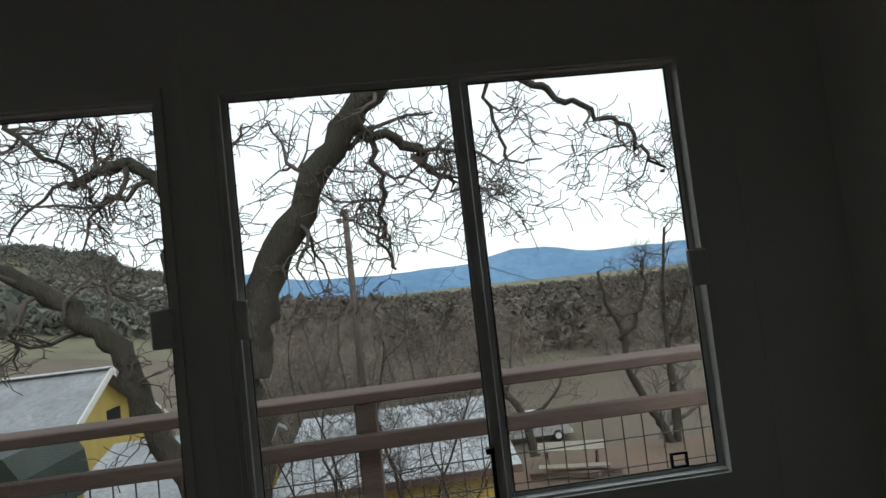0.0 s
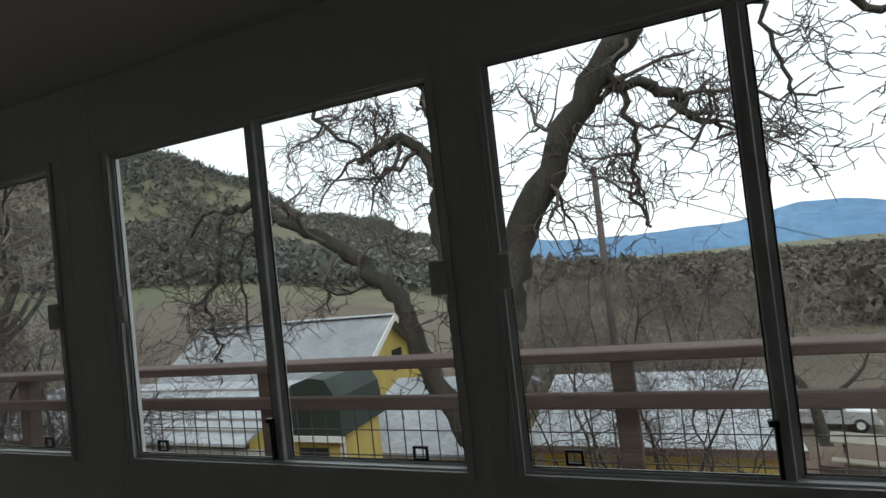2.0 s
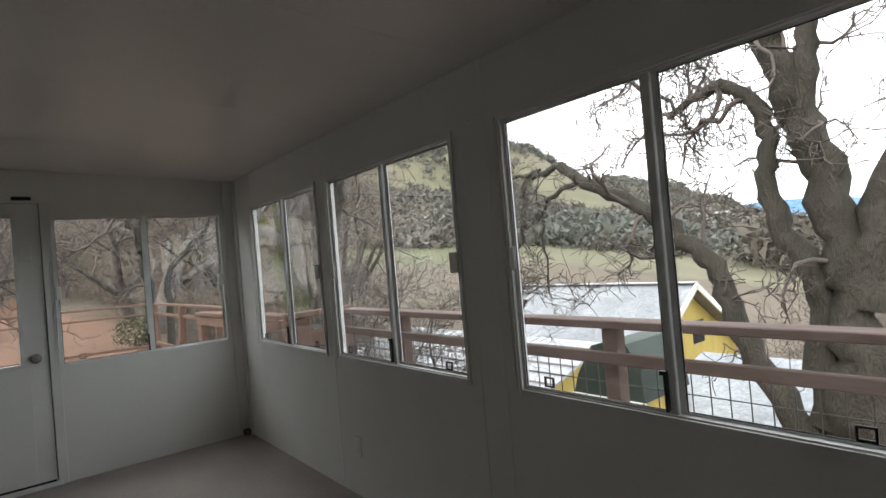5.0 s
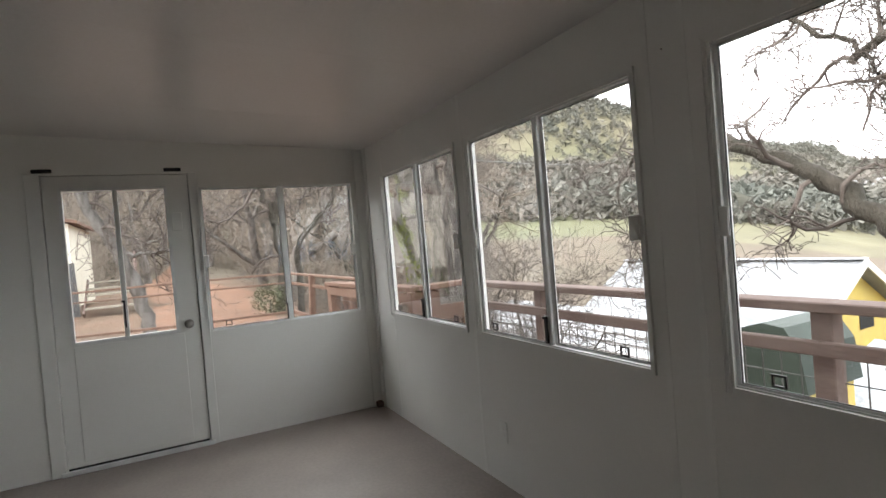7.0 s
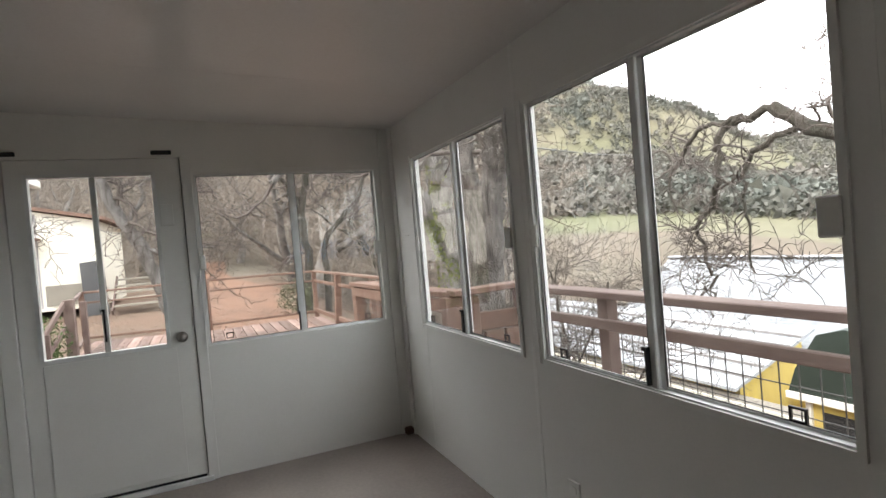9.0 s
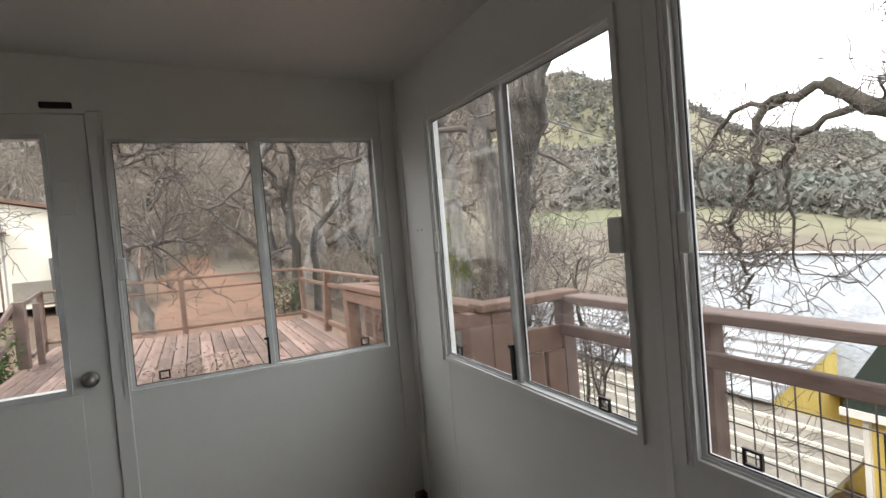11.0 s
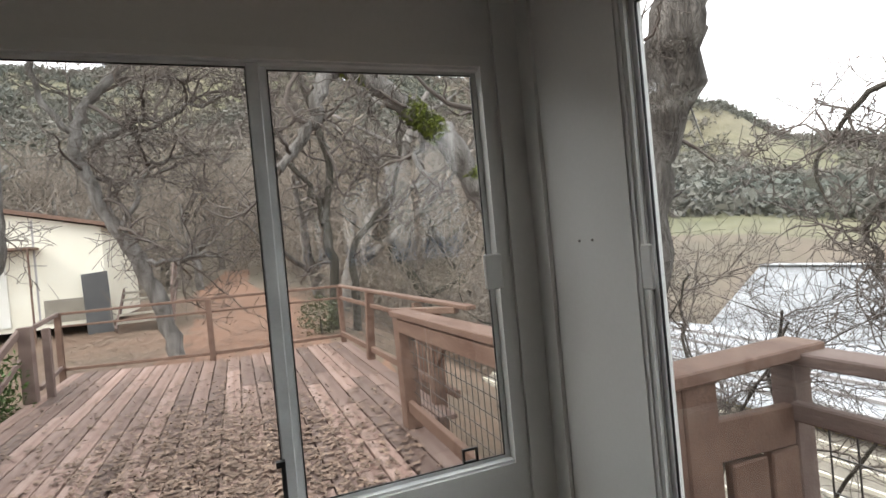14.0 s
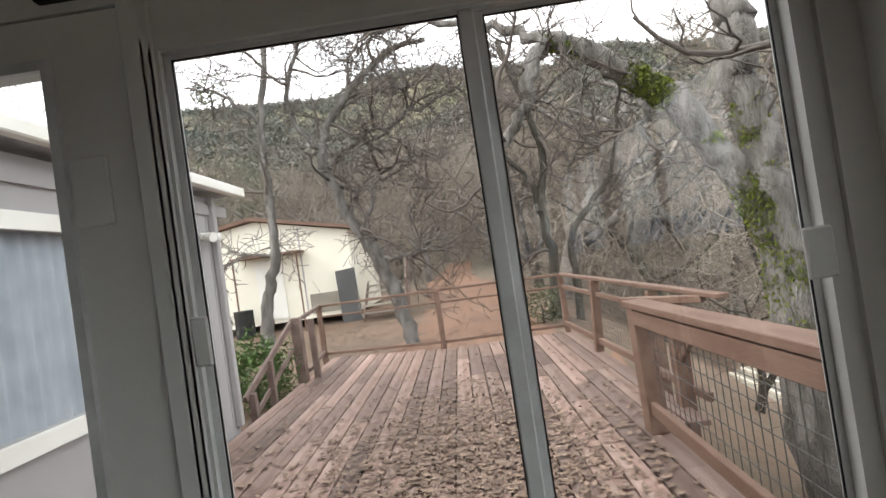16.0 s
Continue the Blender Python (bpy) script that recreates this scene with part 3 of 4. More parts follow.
def shaped_tree(name, label, limbs, bark, twig, seed, counts=(9, 7, 6), lengths=(1.6, 0.75, 0.35), wiggle=0.32, lift=0.02, group="", thick=0.0):
    """A tree from limbs that are known: (points, radius at foot, radius at tip, bears twigs)."""
    rng = random.Random(seed)
    base = Vector(limbs[0][0][0])
    tree = empty(name, label, "tree", group, m=Matrix.Translation(base))
    crown = ([], [])
    for i, (pts, r0, r1, bears) in enumerate(limbs):
        line = smooth_line([Vector(p) - base for p in pts], 5)
        line = [p + Vector((rng.gauss(0, 1), rng.gauss(0, 1), rng.gauss(0, 1))) * (0.75 if r0 < 0.1 else 0.12) * r0 for p in line]
        radii = [r0 + (r1 - r0) * k / (len(line) - 1) for k in range(len(line))]
        radii = [r * rng.uniform(0.9, 1.12) for r in radii]
        vs, fs = [], []
        tube(vs, fs, line, radii, 12)
        list_mesh("trunk" if i == 0 else "limb", vs, fs, bark, tree)
        if bears:
            sprout(rng, crown, line, radii, 0, tuple([max(2, int(counts[0] * bears))]) + tuple(counts[1:]), lengths, wiggle, lift, thick)
    if crown[0]:
        list_mesh("crown", crown[0], crown[1], twig, tree, "tangle of bare twigs")
    return tree


# large old oak beyond the railing
OY = 8.0
def oak(x, z, dy=0.0):
    """Oak points lie near an upright plane through its foot."""
    return (x, OY + dy, z)


shaped_tree("oak_tree", "large bare oak with several crooked mossy limbs", [
    ([oak(-2.45, -4.0), oak(-2.4, -2.06), oak(-2.27, -0.81), oak(-2.25, 0.3), oak(-2.3, 1.12), oak(-2.47, 2.08), oak(-2.69, 2.94), oak(-2.92, 3.82), oak(-3.1, 4.5), oak(-3.3, 6.0)], 0.36, 0.12, 0.8),
    ([oak(-2.6, 2.7), oak(-2.51, 3.54), oak(-2.38, 4.3), oak(-2.3, 5.8)], 0.16, 0.08, 0.8),
    ([oak(-2.66, -1.2), oak(-2.59, -0.05), oak(-2.62, 0.74), oak(-2.94, 1.34), oak(-3.07, 2.1), oak(-2.98, 2.67), oak(-3.24, 3.2), oak(-3.57, 3.46), oak(-4.01, 3.39), oak(-4.37, 3.2)], 0.19, 0.05, 1.1),
    ([oak(-2.7, -1.7), oak(-2.85, -1.43), oak(-3.32, -0.57), oak(-3.67, 0.19), oak(-3.87, 0.9), oak(-4.3, 1.29), oak(-4.87, 1.82), oak(-5.88, 2.4), oak(-6.54, 2.85)], 0.2, 0.09, 0.9),
    ([oak(-6.4, 2.78), oak(-7.1, 2.85), oak(-7.45, 2.5), oak(-7.5, 1.85), oak(-7.95, 1.15), oak(-7.8, 0.4), oak(-7.75, -0.1)], 0.07, 0.02, 1.0),
    ([oak(-7.0, 2.85), oak(-7.9, 2.7), oak(-8.5, 2.1), oak(-8.4, 1.5)], 0.045, 0.015, 0.8),
    ([oak(-6.2, 2.55), oak(-6.9, 2.2), oak(-7.1, 1.5), oak(-7.0, 0.5)], 0.05, 0.015, 0.8),
    ([oak(-2.15, 0.3), oak(-1.95, 1.16), oak(-1.7, 1.89), oak(-0.96, 3.06), oak(-0.35, 3.9), oak(0.0, 4.3), oak(0.7, 5.4)], 0.25, 0.15, 1.3),
    ([oak(-0.45, 3.7), oak(0.25, 3.42), oak(0.59, 3.24), oak(0.6, 2.95), oak(0.85, 2.85), oak(1.1, 2.7)], 0.085, 0.025, 1.0),
    ([oak(-0.3, 3.65), oak(-0.14, 3.5), oak(-0.06, 2.84), oak(-0.12, 2.1), oak(0.03, 1.55)], 0.055, 0.02, 1.1),
    ([oak(0.3, 4.75), oak(1.3, 4.75), oak(2.31, 4.17), oak(2.99, 3.72), oak(3.59, 3.38), oak(3.93, 2.86), oak(4.3, 2.6)], 0.07, 0.018, 0.8),
    ([oak(1.2, 4.75), oak(1.56, 4.31), oak(1.76, 3.46), oak(1.85, 3.0), oak(2.3, 3.0)], 0.04, 0.012, 0.5),
    ([oak(-3.2, 5.4), oak(-4.3, 5.2), oak(-5.16, 4.39), oak(-4.73, 3.72), oak(-4.11, 3.17), oak(-3.94, 2.5)], 0.06, 0.015, 1.3),
], BARK, TWIG, 11, counts=(9, 6, 5), lengths=(1.5, 0.8, 0.4), wiggle=0.48, lift=-0.02, thick=0.007)

# mossy oak beside the deck, with a limb that arches over it
def moss_pt(y, z):
    return (-9.5, y, z)


shaped_tree("mossy_oak_tree", "pale-barked oak with thick green moss beside deck", [
    ([moss_pt(4.05, -1.6), moss_pt(4.0, 0.23), moss_pt(3.98, 1.08), moss_pt(3.91, 1.88), moss_pt(3.87, 2.69), moss_pt(3.86, 3.25), moss_pt(3.95, 3.8), (-9.2, 4.2, 6.0)], 0.24, 0.15, 0.5),
    ([moss_pt(3.93, 1.2), moss_pt(3.82, 1.59), moss_pt(3.53, 1.99), moss_pt(3.16, 2.65), moss_pt(2.86, 2.92), moss_pt(2.64, 3.1), moss_pt(2.24, 3.36), moss_pt(2.02, 3.47), moss_pt(1.78, 3.35), moss_pt(1.67, 2.94), moss_pt(1.48, 2.66), moss_pt(1.25, 2.4)], 0.17, 0.045, 1.3),
    ([moss_pt(2.86, 2.9), moss_pt(2.84, 2.44), moss_pt(2.77, 2.05)], 0.05, 0.02, 0.8),
    ([moss_pt(1.95, 3.45), (-9.9, 1.5, 3.9), (-10.4, 0.4, 4.3), (-10.6, -0.8, 4.4)], 0.06, 0.02, 1.2),
], PALEBARK, TWIG, 21, counts=(7, 6, 5), lengths=(1.1, 0.6, 0.35), wiggle=0.45, thick=0.006)
tree = bpy.data.objects["mossy_oak_tree"]
rng = random.Random(8)
vs, fs = [], []
base = Vector((-9.5, 4.05, -1.6))
for a, b, r in ((moss_pt(4.0, 0.1), moss_pt(3.98, 1.1), 0.23), (moss_pt(3.95, 1.1), moss_pt(3.72, 1.75), 0.19), (moss_pt(3.08, 2.72), moss_pt(2.74, 3.02), 0.15), (moss_pt(3.72, 1.75), moss_pt(3.4, 2.25), 0.12), (moss_pt(3.9, 1.9), moss_pt(3.87, 2.6), 0.17), (moss_pt(2.3, 3.33), moss_pt(1.95, 3.47), 0.085)):
    a, b = Vector(a), Vector(b)
    for _ in range(2600):
        p = a.lerp(b, rng.random()) + Vector((rng.gauss(0.4, 1), rng.gauss(0, 1), rng.gauss(0.25, 1))).normalized() * r * rng.uniform(0.92, 1.04) - base
        n0 = len(vs)
        for _k in range(4):
            vs.append(p + Vector((rng.gauss(0, 1), rng.gauss(0, 1), rng.gauss(0, 1))) * 0.0125)
        fs.extend([(n0, n0 + 1, n0 + 2), (n0, n0 + 2, n0 + 3), (n0, n0 + 1, n0 + 3), (n0 + 1, n0 + 2, n0 + 3)])
list_mesh("moss", vs, fs, MOSS, tree, "bright green moss tufts")

shaped_tree("corner_oak_tree", "grey rough-barked oak close outside the railing corner", [
    ([(-6.35, 2.9, -1.8), (-6.27, 2.9, 0.2), (-6.22, 2.9, 0.8), (-6.04, 2.9, 1.61), (-5.81, 2.9, 2.2), (-5.64, 2.92, 2.66), (-5.4, 3.0, 3.6), (-5.3, 3.1, 5.5)], 0.165, 0.11, 0.4),
    ([(-6.32, 2.92, 0.0), (-6.38, 2.92, 0.82), (-6.48, 2.92, 1.86), (-6.63, 2.95, 2.6), (-6.9, 3.0, 4.5)], 0.12, 0.09, 0.6),
], ROUGHBARK, TWIG, 31, counts=(6, 5, 5), lengths=(1.1, 0.5, 0.3))
shaped_tree("leaning_oak_tree", "slim leaning bare oak beyond the deck rail", [
    ([(-16, -0.45, -1.0), (-16, -0.53, -0.4), (-16, -0.8, 0.81), (-16, -1.2, 2.0), (-16, -1.7, 2.95), (-16, -1.98, 4.12), (-16, -1.71, 4.84), (-16, -0.98, 5.64), (-15.9, -0.16, 6.2), (-15.8, 0.7, 6.3)], 0.19, 0.05, 2.2),
    ([(-16, -1.1, 1.75), (-15.9, -0.51, 1.59), (-15.8, 0.0, 1.66), (-15.7, 0.5, 1.6)], 0.06, 0.02, 1.0),
    ([(-16, -1.9, 3.9), (-15.7, -0.9, 4.4), (-15.4, 0.4, 4.7), (-15.2, 1.6, 5.2)], 0.08, 0.02, 1.8),
    ([(-16, -1.3, 2.2), (-15.8, -0.9, 3.2), (-15.6, -0.1, 3.7), (-15.4, 0.8, 3.6)], 0.06, 0.02, 1.6),
    ([(-16, -1.98, 4.2), (-15.8, -2.5, 5.2), (-15.6, -2.2, 6.3), (-15.6, -1.4, 7.2)], 0.07, 0.02, 1.8),
], PALEBARK, TWIG, 41, counts=(9, 7, 5), lengths=(1.7, 0.9, 0.45), thick=0.0065)
shaped_tree("slender_oak_tree", "slender lichen-grey oak beside the trailer", [
    ([(-15.5, -3.6, -0.6), (-15.5, -3.57, 0.64), (-15.5, -3.43, 1.33), (-15.5, -3.17, 2.07), (-15.5, -3.14, 3.32), (-15.5, -3.11, 4.87), (-15.5, -2.83, 6.17), (-15.6, -2.6, 8.0)], 0.14, 0.05, 1.2),
    ([(-15.5, -3.1, 4.9), (-15.4, -3.8, 5.6), (-15.5, -4.6, 5.9)], 0.05, 0.02, 1.2),
    ([(-15.5, -3.2, 2.0), (-15.4, -3.7, 2.1), (-15.3, -4.3, 1.9)], 0.04, 0.015, 0.8),
], PALEBARK, TWIG, 51, counts=(6, 6, 5), lengths=(1.3, 0.7, 0.4), thick=0.0065)
shaped_tree("forked_oak_tree", "dark forked bare oak behind the deck corner", [
    ([(-17, 2.8, -0.9), (-17, 2.84, -0.4), (-17, 2.98, 1.05), (-17, 2.87, 2.33), (-17, 3.09, 3.42), (-17, 2.94, 4.42), (-17, 2.4, 6.5)], 0.15, 0.06, 1.3),
    ([(-17, 3.4, -0.8), (-16.9, 3.43, 0.2), (-16.8, 3.47, 1.55), (-16.7, 4.07, 2.31), (-16.7, 4.59, 2.95), (-16.7, 5.0, 4.6)], 0.11, 0.04, 1.3),
    ([(-17, 2.9, 2.2), (-17.1, 2.5, 3.2), (-17.2, 1.9, 4.3), (-17.2, 1.7, 6.0)], 0.09, 0.03, 1.3),
], BARK, TWIG, 61, counts=(8, 6, 5), lengths=(1.6, 0.8, 0.4), thick=0.0065)


def wood_oak(seed, height):
    """A whole bare oak for the woods, grown at random."""
    rng = random.Random(seed)
    tree = empty("woodland_oak_tree", "bare grey-brown oak in the winter wood", "tree", "winter oak wood", m=Matrix.Translation((0, 0, -400)))
    tv, tf, crown = [], [], ([], [])
    pts, radii = gnarl(rng, Vector((0, 0, -0.4)), Vector((rng.gauss(0, 0.2), rng.gauss(0, 0.2), 1)), height * 0.62, 0.026 * height, 8, 0.13, 0.08)
    tube(tv, tf, pts, radii, 8)
    for k in range(6):
        i = rng.randint(2, 7)
        a = rng.uniform(0, 6.283)
        q, rr = gnarl(rng, pts[i], Vector((math.cos(a), math.sin(a), rng.uniform(0.4, 1.2))), height * rng.uniform(0.3, 0.5), radii[i] * 0.6, 7, 0.24, 0.06)
        tube(tv, tf, q, rr, 6)
        sprout(rng, crown, q, rr, 0, (6, 4, 4), (height * 0.19, height * 0.11, height * 0.085), 0.38, 0.03, 0.009)
    list_mesh("trunk", tv, tf, BARK if seed % 2 else PALEBARK, tree)
    list_mesh("crown", crown[0], crown[1], FARTWIG, tree, "haze of bare twigs")
    return tree


models = [wood_oak(100 + k, h) for k, h in enumerate((7.5, 8.5, 9.0, 7.0, 10.0))]
rng = random.Random(77)
places = []
tries = 0
while len(places) < 125 and tries < 6000:
    tries += 1
    if len(places) < 88:
        x, y = -19 - 50 * rng.random() ** 1.2, rng.uniform(-24, 32)
        if abs(y - 0.9 + 0.03 * (x + 14)) < 2.3 and x > -38 or (-30 < x < -19 and -9 < y < -1):
            continue
    else:
        x, y = rng.uniform(-10, 46), rng.uniform(40, 88)
        if abs(x - 8) < 9 and y < 46:
            continue
    if any((x - a) ** 2 + (y - b) ** 2 < 6 for a, b in places):
        continue
    if x < -8 and y > 12 and y > -0.42 * x:
        continue
    places.append((x, y))
for k, (x, y) in enumerate(places):
    s = rng.uniform(0.85, 1.3) * (0.8 if y > 38 and x > -11 else 1.3)
    m = pose(x, y, ground_z(x, y), 0, 0, rng.uniform(0, 360)) @ Matrix.Scale(s, 4)
    if k < len(models):
        models[k].matrix_basis = m
    else:
        src = models[k % len(models)]
        c = copy_thing(src, Matrix.Identity(4))
        c.matrix_basis = m
# a thicket of low bare trees in front of the barn
for x, y, s in ((-0.6, 17.5, 0.62), (0.9, 23.5, 0.72), (-3.2, 19.0, 0.62), (6.6, 31.0, 1.45), (13.2, 30.0, 1.2), (-10.2, 5.0, 0.42), (-12.6, 5.0, 0.45)):
    c = copy_thing(models[int(abs(x * 7)) % 5], Matrix.Identity(4))
    c.matrix_basis = pose(x, y, ground_z(x, y), 0, 0, x * 77) @ Matrix.Scale(s, 4)
    tagged(c, "low bare oak near the farm sheds", group="farmyard oaks")

def thicket(name, label, areas, seed):
    """Dense leafless brush: areas are (x0, x1, y0, y1, height, count)."""
    rng = random.Random(seed)
    vs, fs = [], []
    for x0, x1, y0, y1, h, n in areas:
        for _ in range(n // 12):
            x, y = rng.uniform(x0, x1), rng.uniform(y0, y1)
            if abs(y - 1.0) < 2.6 and -40 < x < -14:
                continue
            base = Vector((x, y, ground_z(x, y)))
            tall = h * rng.uniform(0.5, 1.15)
            for _k in range(12):
                p = base + Vector((rng.gauss(0, 0.5), rng.gauss(0, 0.5), rng.uniform(0, 0.75) * tall))
                d = Vector((rng.gauss(0, 0.7), rng.gauss(0, 0.7), rng.uniform(0.1, 1.2)))
                q, rr = gnarl(rng, p, d, tall * rng.uniform(0.2, 0.5), 0.012, 3, 0.35, 0.03)
                tube(vs, fs, q, [0.013, 0.011, 0.009, 0.006], 3)
    ob = list_mesh(name, vs, fs, FARTWIG, None)
    return tagged(ob, label, "brush", kind="stuff")


thicket("winter_brush", "dense grey-brown leafless brush under the oaks", [(-9, 1, 24, 36, 6.5, 5000), (-6, 2, 15.4, 22, 3.0, 3000), (-48, -21, -14, 16, 5.0, 6500), (-34, -19, 4, 12, 4.0, 3000), (-22, -12, 16, 26, 2.4, 2500), (-60, -40, -16, 20, 9.0, 3500), (-10, 50, 46, 84, 6.0, 9000)], 88)

shaped_tree("yard_oak_tree", "crooked bare oak in the farmyard", [
    ([(8.6, 18, -5.4), (8.3, 18, -4.6), (7.85, 18, -3.72), (7.25, 18, -2.32), (7.3, 18, -1.2), (6.9, 18, -0.3), (6.7, 18.1, 1.0)], 0.17, 0.05, 1.0),
    ([(7.3, 18, -1.4), (7.8, 18, -0.6), (8.3, 18.1, 0.3), (8.2, 18.1, 1.3)], 0.09, 0.03, 1.0),
    ([(8.65, 18, -5.2), (8.75, 18, -3.8), (8.8, 18.1, -2.0), (8.95, 18.2, -0.04), (9.27, 18.2, 2.25)], 0.15, 0.04, 1.2),
    ([(8.9, 18.1, -1.6), (9.6, 18.1, -0.4), (10.2, 18, 1.2)], 0.08, 0.03, 1.2),
], BARK, TWIG, 71, counts=(12, 8, 6), lengths=(1.2, 0.6, 0.35), wiggle=0.35, lift=0.03)

# bare bushes on the bank below the walkway
for k, (x, y, h) in enumerate(((-8.9, 4.7, 3.0), (-8.0, 5.0, 2.9), (-9.8, 5.2, 3.1), (-7.1, 5.1, 2.6), (-0.3, 7.0, 3.6), (-1.4, 9.2, 3.4), (0.4, 9.6, 2.8), (-1.8, 15.6, 5.6), (0.1, 16.4, 5.9), (-3.3, 16.0, 5.2), (1.3, 17.2, 5.2))):
    z0 = ground_z(x, y)
    shaped_tree("bare_bush", "twiggy leafless bush on the bank below the deck", [
        ([(x, y, z0 - 0.2), (x + 0.1, y, z0 + h * 0.4), (x - 0.1, y + 0.1, z0 + h * 0.75), (x + 0.1, y, z0 + h)], 0.03, 0.01, 1.0),
        ([(x, y, z0), (x - 0.5, y - 0.2, z0 + h * 0.5), (x - 1.0, y, z0 + h * 0.9)], 0.022, 0.008, 1.0),
        ([(x, y, z0), (x + 0.6, y - 0.1, z0 + h * 0.5), (x + 1.2, y, z0 + h * 0.85)], 0.022, 0.008, 1.0)], BARK, TWIG, 200 + k, counts=(10, 6, 5), lengths=(1.1, 0.6, 0.35), wiggle=0.3, lift=0.05, group="bare bushes")

# ---- deck ----
DZ = -0.14
deck = empty("deck", "weathered red-brown plank deck strewn with leaves", "deck", kind="structure", m=pose(0, 0, DZ))
bm = bmesh.new()
for x in (-13.3, -12.2, -10.4, -8.6, -6.8, -5.2):
    box(bm, x - 0.03, x + 0.03, -1.9, 2.0 if x > -8.2 else 2.3, -0.2, -0.045)
part("joist", bm, OLDWOOD, deck)

# railing of the walkway outside the long wall
def railing(name, label, posts, cap, mid, kickers, wires, wood, group="deck railings"):
    ob = empty(name, label, "railing", group)
    for p in posts:
        part("post", beam(*p), wood, ob)
    for p in cap:
        part("cap_rail", beam(*p), wood, ob)
    for p in mid + kickers:
        part("rail", beam(*p), wood, ob)
    if wires:
        bm = bmesh.new()
        for a, b, z0, z1 in wires:
            a, b = Vector(a), Vector(b)
            n = int((b - a).length / 0.09)
            for k in range(n + 1):
                p = a.lerp(b, k / n)
                box(bm, p.x - 0.0024, p.x + 0.0024, p.y - 0.0024, p.y + 0.0024, z0, z1)
            d = (b - a)
            for k in range(7):
                z = z0 + (z1 - z0) * k / 6
                vs_ = box(bm, 0, 1, -0.0024, 0.0024, z - 0.0024, z + 0.0024)
                for v in vs_:
                    v.co = Vector((a.x + d.x * v.co.x - d.y / d.length * v.co.y, a.y + d.y * v.co.x + d.x / d.length * v.co.y, v.co.z))
        part("wire_mesh", bm, WIRE, ob, "square galvanised wire mesh")
    return ob


RY = 2.52
railing("walkway_railing", "red-brown timber railing with wire mesh infill", [((x, RY, -1.6), (x, RY, 0.90), 0.09, 0.09) for x in (-5.0, -3.98, -1.95, -0.12, 1.71, 3.54)],
        [((-5.05, RY, 0.925), (4.8, RY, 0.925), 0.14, 0.045)], [((-4.95, RY - 0.06, 0.745), (4.8, RY - 0.06, 0.745), 0.04, 0.065)], [((-4.95, RY - 0.06, 0.02), (4.8, RY - 0.06, 0.02), 0.04, 0.09)], [((-4.9, RY + 0.03, 0), (4.8, RY + 0.03, 0), -0.05, 0.71)], OLDWOOD)
railing("near_railing", "heavy red-brown timber railing beside the deck", [((-8.2, 2.05, DZ), (-8.24, 2.05, 0.83), 0.16, 0.14), ((-5.02, 1.98, -0.6), (-5.02, 1.98, 0.91), 0.10, 0.26)],
        [((-8.36, 2.05, 0.855), (-4.98, 1.98, 0.925), 0.17, 0.05), ((-4.98, 1.90, 0.94), (-4.98, 2.58, 0.95), 0.15, 0.045)],
        [((-8.2, 2.0, 0.76), (-5.0, 1.93, 0.83), 0.04, 0.11), ((-5.0, 1.95, 0.70), (-4.96, 2.45, 0.70), 0.04, 0.14), ((-4.98, 2.06, -0.5), (-4.98, 2.06, 0.9), 0.04, 0.14), ((-4.97, 2.24, -0.5), (-4.97, 2.24, 0.62), 0.04, 0.16), ((-4.975, 2.41, -0.5), (-4.975, 2.41, 0.62), 0.04, 0.13)],
        [((-8.2, 2.03, 0.06), (-5.0, 1.95, 0.06), 0.05, 0.1)], [((-8.15, 2.07, 0), (-5.1, 1.99, 0), 0.06, 0.76)], RAILWOOD)
railing("far_railing", "thin weathered rail around the far deck end", [((-13.4, 2.42, DZ), (-13.4, 2.42, 0.86), 0.09, 0.09), ((-11.45, 2.45, DZ), (-11.4, 2.5, 0.84), 0.11, 0.11), ((-13.5, 0.24, DZ - 0.2), (-13.5, 0.24, 0.9), 0.09, 0.09), ((-14.4, -2.12, DZ - 0.3), (-14.4, -2.12, 0.86), 0.09, 0.09), ((-9.5, 2.6, DZ - 0.6), (-9.5, 2.6, 0.8), 0.1, 0.1), ((-8.75, 2.5, DZ - 0.6), (-8.7, 2.5, 0.78), 0.13, 0.13)],
        [((-13.45, 2.44, 0.87), (-8.1, 2.66, 0.84), 0.1, 0.04), ((-13.4, 2.44, 0.87), (-13.5, 0.24, 0.9), 0.04, 0.045), ((-13.5, 0.24, 0.9), (-14.4, -2.12, 0.87), 0.04, 0.045), ((-9.0, 2.15, 0.80), (-8.4, 2.64, 0.80), 0.09, 0.06)],
        [((-13.4, 2.42, 0.66), (-9.5, 2.58, 0.64), 0.04, 0.06), ((-13.4, 2.42, 0.66), (-13.5, 0.24, 0.68), 0.03, 0.035), ((-13.5, 0.24, 0.68), (-14.4, -2.12, 0.66), 0.03, 0.035), ((-8.9, 2.5, 0.1), (-8.2, 2.45, 0.6), 0.04, 0.08)],
        [((-13.4, 2.40, 0.02), (-8.4, 2.58, 0.0), 0.05, 0.08), ((-13.4, 2.42, -0.02), (-13.5, 0.24, -0.02), 0.04, 0.05), ((-13.5, 0.24, -0.02), (-14.4, -2.12, -0.06), 0.04, 0.05)], [((-13.3, 2.45, 0), (-9.6, 2.6, 0), 0.05, 0.6)], RAILWOOD)
